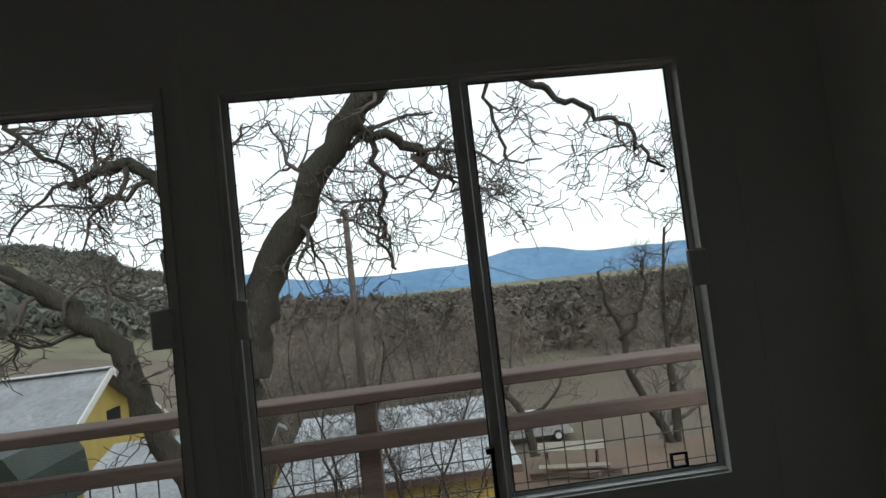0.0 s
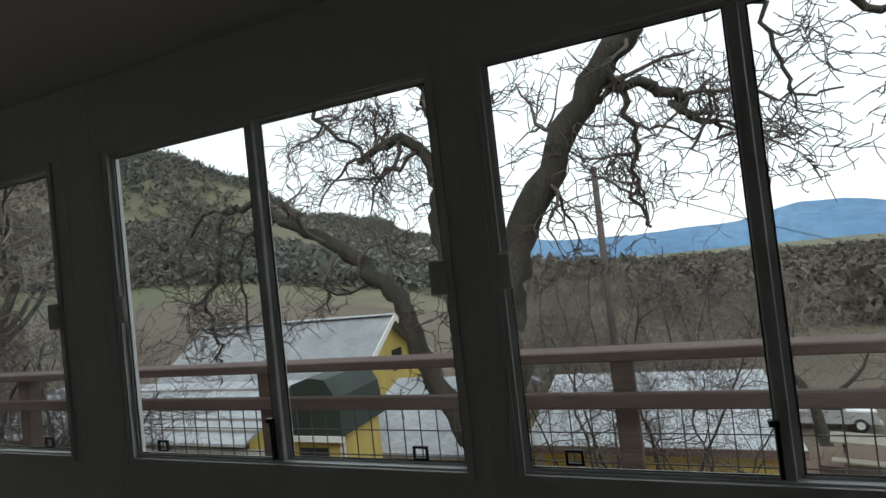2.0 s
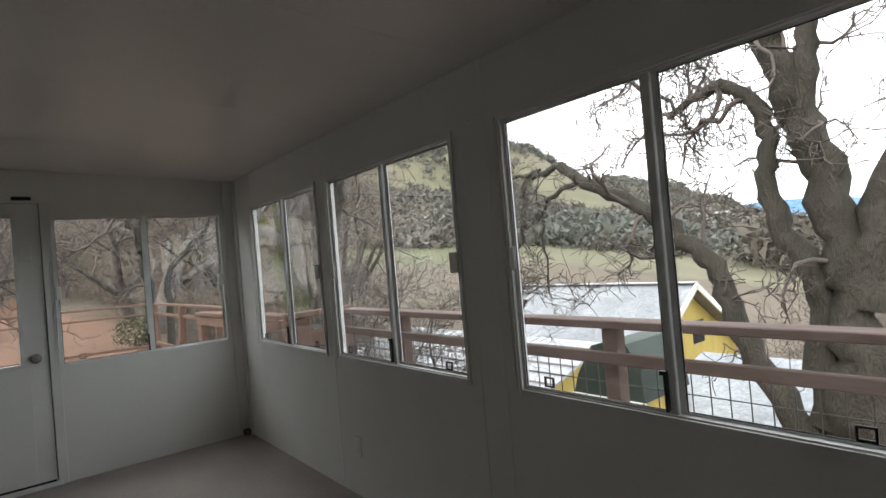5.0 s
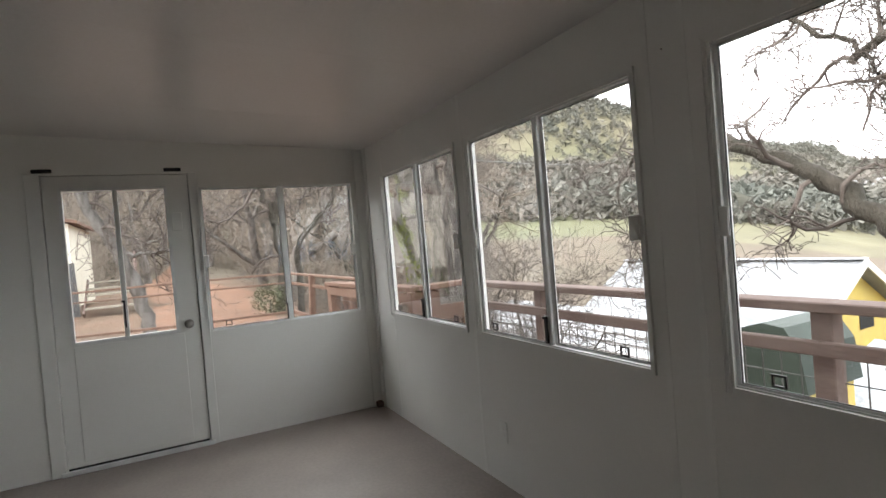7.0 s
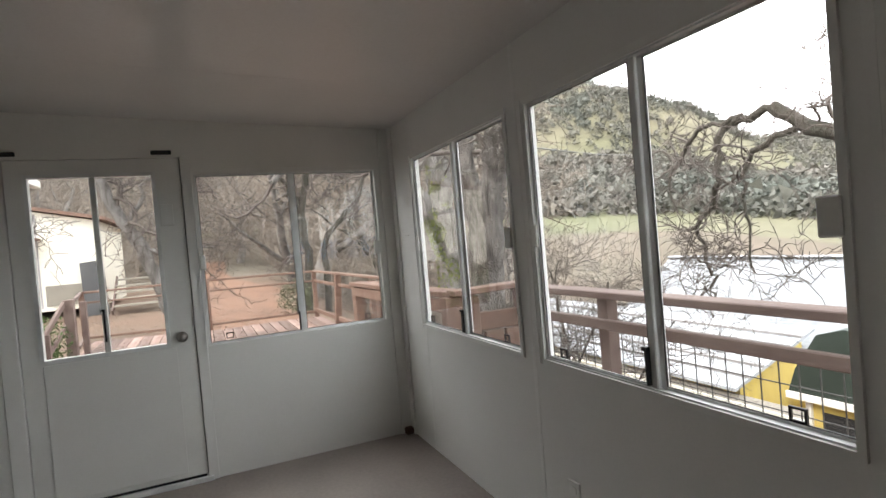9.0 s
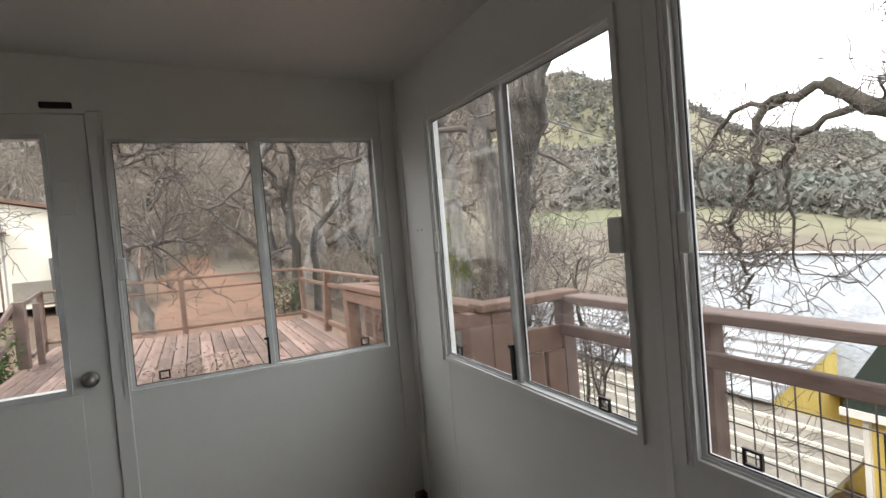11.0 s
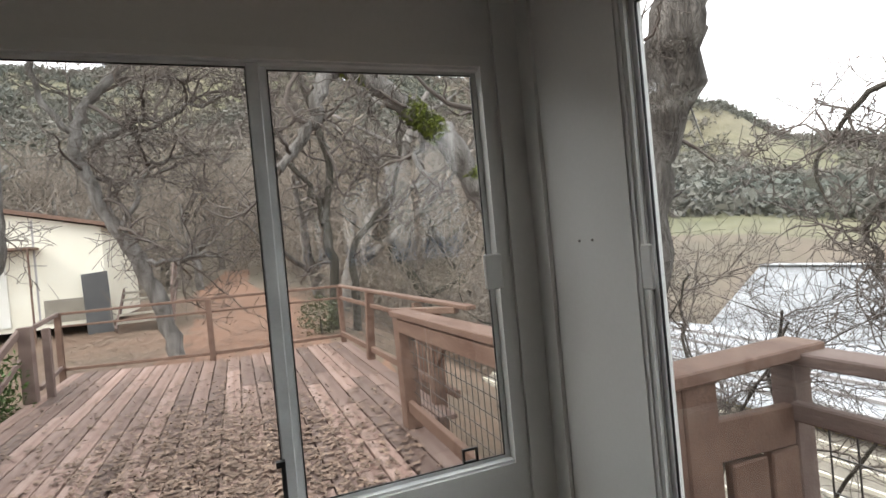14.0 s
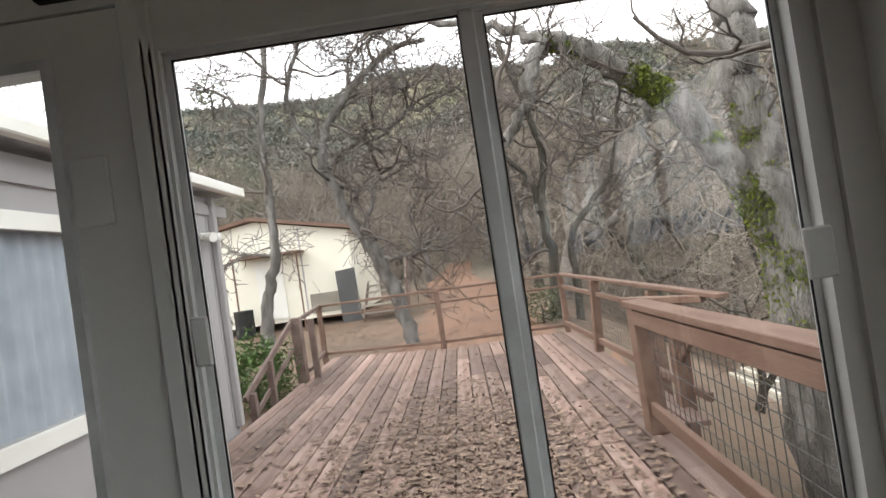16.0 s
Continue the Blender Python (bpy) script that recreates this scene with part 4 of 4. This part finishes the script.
railing("stair_railing", "dark stout gate posts and handrail at the steps", [((-12.25, -1.92, DZ), (-12.25, -1.92, 0.86), 0.15, 0.15), ((-12.45, -1.75, DZ), (-12.45, -1.75, 0.8), 0.09, 0.09), ((-11.3, -2.06, -0.9), (-11.3, -2.06, 0.4), 0.09, 0.09), ((-10.7, -2.1, -1.1), (-10.7, -2.1, 0.1), 0.09, 0.09)],
        [((-12.25, -1.98, 0.82), (-10.6, -2.16, 0.05), 0.05, 0.09)], [((-12.25, -1.98, 0.45), (-10.6, -2.16, -0.3), 0.04, 0.07), ((-12.45, -1.87, 0.84), (-14.4, -2.12, 0.87), 0.05, 0.06), ((-12.45, -1.87, 0.0), (-14.4, -2.12, -0.02), 0.05, 0.06)], [], [], OLDWOOD)

# loose leaves on the deck
rng = random.Random(4)
vs, fs = [], []
for k in range(11000):
    if k < 4800:
        x, y = rng.gauss(-7.9, 1.35), rng.gauss(0.55, 0.62)
    elif k < 7600:
        x, y = rng.uniform(-13.4, -5.1), rng.uniform(-1.8, 2.3)
    else:
        x, y = rng.uniform(-24, -14.6), rng.uniform(-6, 4)
    if k < 7600 and not (-13.45 < x < -5.1 and -1.9 < y < (2.0 if x > -8.2 else 2.4)):
        continue
    a, L, W = rng.uniform(0, 6.28), rng.uniform(0.02, 0.045), rng.uniform(0.011, 0.022)
    L, W = (L, W) if k < 7600 else (L * 1.7, W * 1.9)
    z = (DZ + 0.006 if k < 7600 else ground_z(x, y) + 0.04) + abs(rng.gauss(0, 0.012))
    ca, sa = math.cos(a), math.sin(a)
    n0 = len(vs)
    for u, v, h in ((-L, 0, rng.uniform(0, 0.02)), (-L * 0.3, -W, 0.004), (L * 0.4, -W * 0.8, 0.006), (L, 0, rng.uniform(0, 0.025)), (L * 0.4, W * 0.8, 0.008), (-L * 0.3, W, 0.004)):
        vs.append(Vector((x + u * ca - v * sa, y + u * sa + v * ca, z + h)))
    fs.extend([(n0, n0 + 1, n0 + 5), (n0 + 1, n0 + 2, n0 + 4, n0 + 5), (n0 + 2, n0 + 3, n0 + 4)])
tagged(list_mesh("fallen_leaves", vs, fs, LEAF, None), "dry brown oak leaves scattered over deck and ground", "leaves", kind="stuff")

# ---- house wing south of the deck ----
house = empty("house", "grey sided house wing with white trimmed window", "house", kind="structure")
HY = -2.02
bm = bmesh.new()
wx0, wx1, wz0, wz1 = -8.15, -6.9, 0.72, 2.0
for b in ((-10.05, wx0, -1.2, 2.5), (wx1, WEST - 0.1, -1.2, 2.5), (wx0, wx1, -1.2, wz0), (wx0, wx1, wz1, 2.5)):
    box(bm, b[0], b[1], HY - 0.12, HY, b[2], b[3])
box(bm, -10.05, -9.93, -7, HY - 0.12, -1.2, 2.5)
box(bm, -9.93, WEST - 0.1, -7.1, -7.0, -1.2, 2.5)
part("wall", bm, HOUSEWALL, house)
k = -9.9
while k < -5.1:
    if not wx0 - 0.1 < k < wx1 + 0.1:
        part("batten", boxed(k - 0.008, k + 0.008, HY, HY + 0.006, -0.1, 2.44), HOUSEWALL, house)
    k += 0.31
part("roof", prism([(HY + 0.16, 2.56), (HY + 0.16, 2.62), (-4.6, 3.1), (-7.4, 2.62), (-7.4, 2.56)], -10.45, WEST - 0.13), SHINGLE, house, "low pitched grey roof")
part("gutter", boxed(-10.48, WEST - 0.13, HY + 0.161, HY + 0.26, 2.53, 2.64, bevel=0.012), WHITE, house, "white eave gutter")
part("soffit_board", boxed(-10.4, WEST - 0.13, HY + 0.003, HY + 0.03, 2.3, 2.42), HOUSEWALL, house)
part("downspout", boxed(-10.03, -9.95, HY + 0.003, HY + 0.075, -0.1, 2.5, bevel=0.01), HOUSEWALL, house, "grey downspout")
win = part("window_trim", boxed(wx0 - 0.1, wx1 + 0.1, HY, HY + 0.03, wz1, wz1 + 0.12), WHITE, house, "white window trim")
part("sill", boxed(wx0 - 0.1, wx1 + 0.1, HY, HY + 0.04, wz0 - 0.12, wz0), WHITE, win)
part("jamb", boxed(wx0 - 0.1, wx0, HY, HY + 0.03, wz0, wz1), WHITE, win)
part("jamb", boxed(wx1, wx1 + 0.1, HY, HY + 0.03, wz0, wz1), WHITE, win)
bm = bmesh.new()
n = 60
cur = [(bm.verts.new((wx0 + (wx1 - wx0) * i / n, HY - 0.09 + 0.03 * math.sin(i * 1.05) + 0.012 * math.sin(i * 0.37), wz0)), bm.verts.new((wx0 + (wx1 - wx0) * i / n, HY - 0.09 + 0.022 * math.sin(i * 1.05 + 0.3), wz1))) for i in range(n + 1)]
for p, q in zip(cur, cur[1:]):
    bm.faces.new((p[0], q[0], q[1], p[1])).smooth = True
part("curtain", bm, CURTAIN, win, "sheer pleated white curtain")
g = part("pane", boxed(wx0, wx1, HY - 0.03, HY - 0.026, wz0, wz1), GLASS, win)
g.visible_shadow = False
lamp = empty("flood_light", "white twin flood light under the eave", "light", m=pose(-9.75, HY, 2.05))
part("base", boxed(-0.05, 0.05, 0, 0.04, -0.04, 0.04, bevel=0.01), WHITE, lamp)
for x in (-0.09, 0.09):
    part("lamp_head", rod((x * 0.4, 0.05, 0.0), (x, 0.17, -0.03), 0.03, 12, 0.055), WHITE, lamp)
meter = empty("meter_box", "grey metal box with conduit on house wall", "meter box", m=pose(-9.45, HY, 0.3))
part("case", boxed(-0.1, 0.1, 0, 0.09, -0.15, 0.15, bevel=0.012), HOUSEWALL, meter)
part("conduit", rod((0.05, 0.04, 0.15), (0.05, 0.04, 0.6), 0.015, 10), ALU, meter)
part("conduit", rod((0.05, 0.04, -0.15), (0.05, 0.04, -0.42), 0.015, 10), ALU, meter)

# ---- cream building in the wood ----
tr = empty("outbuilding", "cream metal outbuilding with low brown roof", "building")
bm = prism([(-9.4, 0.1), (-9.4, 3.1), (-6.0, 3.6), (-2.85, 2.9), (-2.85, 0.1)], -27.5, -22.0)
part("wall", bm, CREAM, tr)
part("roof", prism([(-9.7, 3.07), (-9.7, 3.17), (-6.0, 3.75), (-2.55, 2.98), (-2.55, 2.88), (-6.0, 3.63)], -27.8, -21.7), BROWNROOF, tr, "brown roof edge")
part("wall_joint", boxed(-21.998, -21.99, -4.55, -4.5, 0.2, 3.2), HOUSEWALL, tr)
d = part("door", boxed(-21.998, -21.95, -6.1, -5.2, 0.25, 2.25), WHITE, tr, "white door")
part("awning", boxed(-22.0, -21.2, -6.6, -4.4, 2.36, 2.42), BROWNROOF, tr, "thin brown awning")
for y in (-6.55, -4.45):
    part("awning_post", boxed(-21.25, -21.2, y - 0.02, y + 0.02, -0.2, 2.36), BROWNROOF, tr)
part("lattice", boxed(-21.998, -21.97, -4.4, -3.0, 0.25, 0.9), TANROOF, tr, "grey lattice skirting")
st = empty("wooden_steps", "weathered timber steps beside the outbuilding", "steps")
for k in range(5):
    part("tread", boxed(-21.4 - 0.3 * k, -21.1 - 0.3 * k, -2.5, -1.1, 0.05 + 0.2 * k, 0.11 + 0.2 * k, bevel=0.006), TANROOF, st)
part("stringer", beam((-21.0, -1.08, -0.1), (-22.7, -1.08, 0.95), 0.05, 0.16), OLDWOOD, st)
part("stringer", beam((-21.0, -2.52, -0.1), (-22.7, -2.52, 0.95), 0.05, 0.16), OLDWOOD, st)
for x, z in ((-21.1, 0), (-22.6, 0.85)):
    part("newel", beam((x, -1.05, z), (x, -1.05, z + 1.0), 0.08, 0.08), OLDWOOD, st)
part("handrail", beam((-21.1, -1.05, 1.0), (-22.6, -1.05, 1.85), 0.05, 0.08), OLDWOOD, st)
tagged(part("leaning_sheet", prism([(-3.35, -0.2), (-3.4, 1.55), (-2.75, 1.6), (-2.7, -0.2)], -21.78, -21.72), DARKSHEET), "dark grey sheet leaning against the outbuilding", "sheet")
can = empty("water_drum", "dark plastic drum beside the outbuilding", "drum", m=pose(-21.2, -6.4, ground_z(-21.2, -6.4)))
part("body", rod((0, 0, 0), (0, 0, 0.85), 0.3, 18), TYRE, can)
part("lid", rod((0, 0, 0.85), (0, 0, 0.9), 0.31, 18), BLACK, can)

# green shrub by the house corner
rng = random.Random(12)
def shrub(name, x, y, z, r, n, label, leaf=GREEN):
    vs, fs = [], []
    for _ in range(n):
        d = Vector((rng.gauss(0, 1), rng.gauss(0, 1), rng.gauss(0, 1))).normalized()
        p = d * r * rng.uniform(0.45, 1.0) * (1 + 0.3 * noise.noise(d * 2))
        u = Vector((rng.gauss(0, 1), rng.gauss(0, 1), rng.gauss(0, 1))).normalized() * rng.uniform(0.025, 0.05)
        w = u.orthogonal().normalized() * u.length * 0.5
        n0 = len(vs)
        vs.extend([p - u, p + w, p + u, p - w])
        fs.append((n0, n0 + 1, n0 + 2, n0 + 3))
    ob = empty(name, label, "shrub", m=pose(x, y, z))
    list_mesh("foliage", vs, fs, leaf, ob)
    part("stem", rod((0, 0, -r * 1.2), (0, 0, 0), 0.03, 8, 0.02), BARK, ob)
    return ob
shrub("green_shrub", -12.0, -2.55, 0.1, 0.7, 2600, "dense green leafy shrub beside the deck steps")
shrub("green_shrub", -13.1, -3.0, -0.1, 0.6, 1700, "dense green leafy shrub beside the deck steps")
shrub("path_shrub", -16.4, 2.45, 0.05, 0.55, 900, "grey-green bush beside the dirt path", PALEGREEN)

shrub("evergreen_tree", -32.0, -10.2, 6.6, 2.3, 5200, "pale green leafy tree on the slope behind outbuilding", PALEGREEN)
shrub("leafy_sprays", -15.5, -4.1, 5.75, 0.5, 350, "grey-green leaf sprays high on slender oak", PALEGREEN)

# ---- farm buildings below ----
def ribs(parent, x0, x1, step, y0, z0, y1, z1, mat, w=0.04, h=0.03):
    k = x0 + step
    while k < x1:
        part("rib", beam((k, y0, z0 + h * 0.6), (k, y1, z1 + h * 0.6), w, h, 0), mat, parent)
        k += step


barn = empty("barn", "yellow barn with pale grey metal roof", "barn")
part("wall", prism([(10.9, -4.6), (10.9, -1.75), (13.6, 0.0), (16.4, -1.75), (16.4, -4.6)], -13.6, -7.3), YELLOW, barn)
part("roof", prism([(10.4, -2.05), (13.6, 0.03), (16.9, -2.05), (16.9, -1.95), (13.6, 0.14), (10.4, -1.95)], -13.9, -6.95), SHINGLE, barn, "pale grey shingled roof")
part("ridge_cap", beam((-13.9, 13.6, 0.16), (-6.95, 13.6, 0.16), 0.3, 0.03), ROOF, barn)
part("gable_window", boxed(-7.295, -7.28, 13.9, 14.5, -1.5, -0.9), DARK, barn)
part("barge_board", beam((-6.93, 10.38, -2.0), (-6.93, 13.6, 0.08), 0.04, 0.16), WHITE, barn)
part("barge_board", beam((-6.93, 16.9, -2.0), (-6.93, 13.6, 0.08), 0.04, 0.16), WHITE, barn)

shed = empty("long_shed", "low shed with pale ribbed metal roof", "shed")
part("wall", prism([(8.9, -4.4), (8.9, -1.75), (10.7, -1.2), (10.7, -4.4)], -16.5, -8.1), YELLOW, shed)
part("roof", prism([(8.6, -1.80), (10.88, -1.06), (10.88, -1.0), (8.6, -1.74)], -16.8, -7.95), ROOF, shed, "pale ribbed metal roof")
for k in range(1, 6):
    y = 8.6 + k * 2.28 / 6
    z = -1.74 + k * 0.74 / 6
    part("roof_seam", beam((-16.8, y, z + 0.02), (-7.95, y, z + 0.02), 0.06, 0.05, 0), HOUSEWALL, shed)

part("lower_roof", prism([(5.4, -2.9), (8.75, -1.94), (8.75, -1.88), (5.4, -2.84)], -17.5, -6.4), TANROOF, shed, "grey tan ribbed lower roof")
for k in range(1, 11):
    y, z = 5.4 + k * 3.35 / 11, -2.84 + k * 0.96 / 11
    part("roof_seam", beam((-17.5, y, z + 0.02), (-6.4, y, z + 0.02), 0.05, 0.05, 0), CREAM, shed)
part("post", beam((-6.6, 5.6, -4.6), (-6.6, 5.6, -2.86), 0.12, 0.12), OLDWOOD, shed)
part("post", beam((-12.0, 5.6, -4.6), (-12.0, 5.6, -2.86), 0.12, 0.12), OLDWOOD, shed)

dk = empty("green_hood_shed", "yellow shed with dark green curved hood roof", "shed")
part("wall", boxed(-6.15, -5.02, 7.75, 8.9, -4.2, -1.2), YELLOW, dk)
part("hood", prism([(-6.31, -1.2), (-6.2, -0.87), (-5.88, -0.36), (-5.53, -0.25), (-5.22, -0.29), (-5.02, -0.6), (-4.94, -1.2)], 7.6, 9.0, axis="y"), DARKGREEN, dk, "dark green sheet metal hood")
part("fascia", boxed(-6.33, -4.92, 7.56, 7.6, -1.29, -1.2), WHITE, dk, "white edge board")
part("opening", boxed(-5.95, -5.35, 7.735, 7.748, -2.6, -1.45), DARK, dk)
part("corner_post", boxed(-5.1, -5.02, 7.70, 7.75, -4.2, -1.29), WHITE, dk)
part("corner_post", boxed(-6.15, -6.08, 7.70, 7.75, -4.2, -1.29), WHITE, dk)

sh = empty("middle_shed", "yellow shed with grey shingle roof", "shed")
part("wall", boxed(-5.8, -3.0, 9.4, 12.2, -4.6, -2.0), YELLOW, sh)
part("roof", prism([(9.0, -2.05), (11.8, -1.3), (12.6, -1.6), (12.6, -1.52), (11.8, -1.22), (9.0, -1.97)], -6.05, -2.8), SHINGLE, sh, "grey shingle roof")
part("doorway", boxed(-4.5, -3.7, 9.385, 9.398, -4.2, -2.4), DARK, sh)

lo = empty("low_shed", "long low yellow shed with pale sheet roof", "shed")
part("wall", boxed(-2.5, 1.7, 10.9, 14.0, -5.2, -2.4), YELLOW, lo)
part("roof", prism([(10.45, -2.36), (14.2, -1.86), (14.2, -1.78), (10.45, -2.28)], -2.75, 1.95), ROOF, lo, "pale sheet metal roof")
ribs(lo, -2.75, 1.95, 0.6, 10.45, -2.28, 14.2, -1.78, ROOF, 0.03, 0.03)
part("eave_board", boxed(-2.75, 1.95, 10.41, 10.45, -2.42, -2.28), OLDWOOD, lo)

# red barn on the far slope
rb = empty("red_barn", "small red barn on the far hillside", "barn", m=pose(-54, 119, ground_z(-54, 119) - 0.3, 0, 0, 30) @ Matrix.Scale(0.5, 4))
part("wall", prism([(-4, 0), (-4, 3.5), (0, 6), (4, 3.5), (4, 0)], -6, 6), material("red_barn_paint", (0.42, 0.07, 0.06), 0.8, scale=1, fine=8), rb)
part("roof", prism([(-4.4, 3.3), (0, 6.1), (4.4, 3.3), (4.4, 3.5), (0, 6.4), (-4.4, 3.5)], -6.4, 6.4), ROOF, rb)

# ---- utility pole, truck, picnic table ----
pole = empty("utility_pole", "weathered wooden utility pole with sagging wires", "pole", m=pose(-2.1, 24, -5.6))
part("shaft", rod((0, 0, 0), (0, 0, 10.42), 0.17, 12, 0.13), POLEWOOD, pole, "", True)
part("crossarm", beam((-0.4, 0, 9.9), (0.4, 0, 9.9), 0.1, 0.12), POLEWOOD, pole)
def wire(a, b, sag, r=0.012):
    a, b = Vector(a), Vector(b)
    vs, fs = [], []
    pts = [a.lerp(b, k / 16) - Vector((0, 0, sag * 4 * (k / 16) * (1 - k / 16))) for k in range(17)]
    tube(vs, fs, pts, [r] * 17, 4)
    return vs, fs
for b in ((-26, -3, 0.6), (26, 12, 1.4), (27, 11, 0.7)):
    v_, f_ = wire((0, 0, 10.0), b if b[0] > 0 else (-26, -3, 11), 0.8)
    list_mesh("wire", v_, f_, BLACK, pole)
v_, f_ = wire((-5.8, 2.95, 2.22), (-30, 30, 6.5), 0.3, 0.01)
tagged(list_mesh("overhead_wire", v_, f_, BLACK, None), "dark overhead cable from the corner oak", "cable")

truck = empty("pickup_truck", "silver pickup truck parked by the sheds", "truck", m=pose(7.3, 36, ground_z(7.3, 36) + 0.02, 0, 0, -4))
part("body", prism([(-2.7, 0.45), (-2.7, 1.1), (-0.6, 1.12), (1.25, 1.12), (2.45, 1.02), (2.6, 0.8), (2.6, 0.45)], -0.9, 0.9, axis="y"), CARPAINT, truck, "silver lower body")
part("cab", prism([(-0.65, 1.13), (-0.5, 1.72), (0.7, 1.74), (1.25, 1.13)], -0.8, 0.8, axis="y"), CARPAINT, truck)
for y in (-0.81, 0.802):
    part("side_window", prism([(-0.45, 1.17), (-0.35, 1.62), (0.62, 1.62), (1.0, 1.17)], y, y + 0.008, axis="y"), DARK, truck, "dark window")
part("hood", boxed(1.2, 2.55, -0.85, 0.85, 1.04, 1.16, bevel=0.04), LOCHROME, truck, "white hood")
part("bumper", boxed(2.6, 2.72, -0.88, 0.88, 0.42, 0.62, bevel=0.02), ALU, truck)
for x in (-1.7, 1.75):
    for y in (-0.9, 0.7):
        w_ = part("wheel", rod((x, y, 0.36), (x, y + 0.2, 0.36), 0.37, 18), TYRE, truck)
        part("rim", rod((x, y - 0.01, 0.36), (x, y + 0.21, 0.36), 0.2, 14), ALU, w_)

tab = empty("picnic_table", "weathered grey picnic table in the yard", "table", m=pose(4.35, 15.6, ground_z(4.35, 15.6), 0, 0, -14))
for k in range(5):
    part("top_board", boxed(-0.95, 0.95, -0.38 + k * 0.155, -0.24 + k * 0.155, 0.72, 0.76), TANROOF, tab)
for y in (-0.72, 0.72):
    part("bench", boxed(-0.95, 0.95, y - 0.13, y + 0.13, 0.42, 0.46), TANROOF, tab)
for x in (-0.7, 0.7):
    part("leg", beam((x, -0.75, 0.0), (x, 0.2, 0.72), 0.05, 0.1), OLDWOOD, tab)
    part("leg", beam((x, 0.75, 0.0), (x, -0.2, 0.72), 0.05, 0.1), OLDWOOD, tab)
    part("brace", beam((x, -0.8, 0.4), (x, 0.8, 0.4), 0.05, 0.09), OLDWOOD, tab)
for k, (a, b) in enumerate((((3.1, 15.6), (4.7, 14.4)), ((3.7, 15.9), (5.4, 14.6)))):
    tagged(part("timber_beam", beam((*a, ground_z(*a) + 0.1), (*b, ground_z(*b) + 0.14), 0.14, 0.14), OLDWOOD), "weathered timber lying on the yard ground", "timber", "loose timbers")

# ---- deck boards, last ----
rng = random.Random(2)
bm = bmesh.new()
box(bm, 0, 1, -0.0865, 0.0865, -0.045, 0.0)
es = [e for e in bm.edges if all(v.co.z > -0.01 for v in e.verts)]
bmesh.ops.bevel(bm, geom=es, offset=0.005, segments=1, affect="EDGES")
board = mesh_of("plank", bm, DECK)


def lay(x0, x1, y, dz=0.0):
    ob = new("plank", board)
    ob.parent = deck
    ob.matrix_basis = pose(x0, y, dz + rng.uniform(-0.003, 0.003), 0, rng.gauss(0, 0.03), rng.gauss(0, 0.05)) @ Matrix.Diagonal((x1 - x0, 1, 1, 1))


y = -1.86
while y < 2.45:
    x = -13.5 + (0.0 if y > 0.3 else -0.38 * (0.3 - y))
    end = -5.05 if y < 2.1 else -8.3
    while x < end - 0.05:
        n_ = min(end, x + rng.choice((2.4, 1.2, 3.0, 1.8)))
        if end - n_ < 0.5:
            n_ = end
        lay(x + 0.003, n_ - 0.003, y)
        x = n_
    y += 0.186
y = 1.70
while y < 2.3:
    for a in (-4.98, -2.0, 1.0):
        lay(a + 0.003, a + 2.9, y)
    y += 0.186
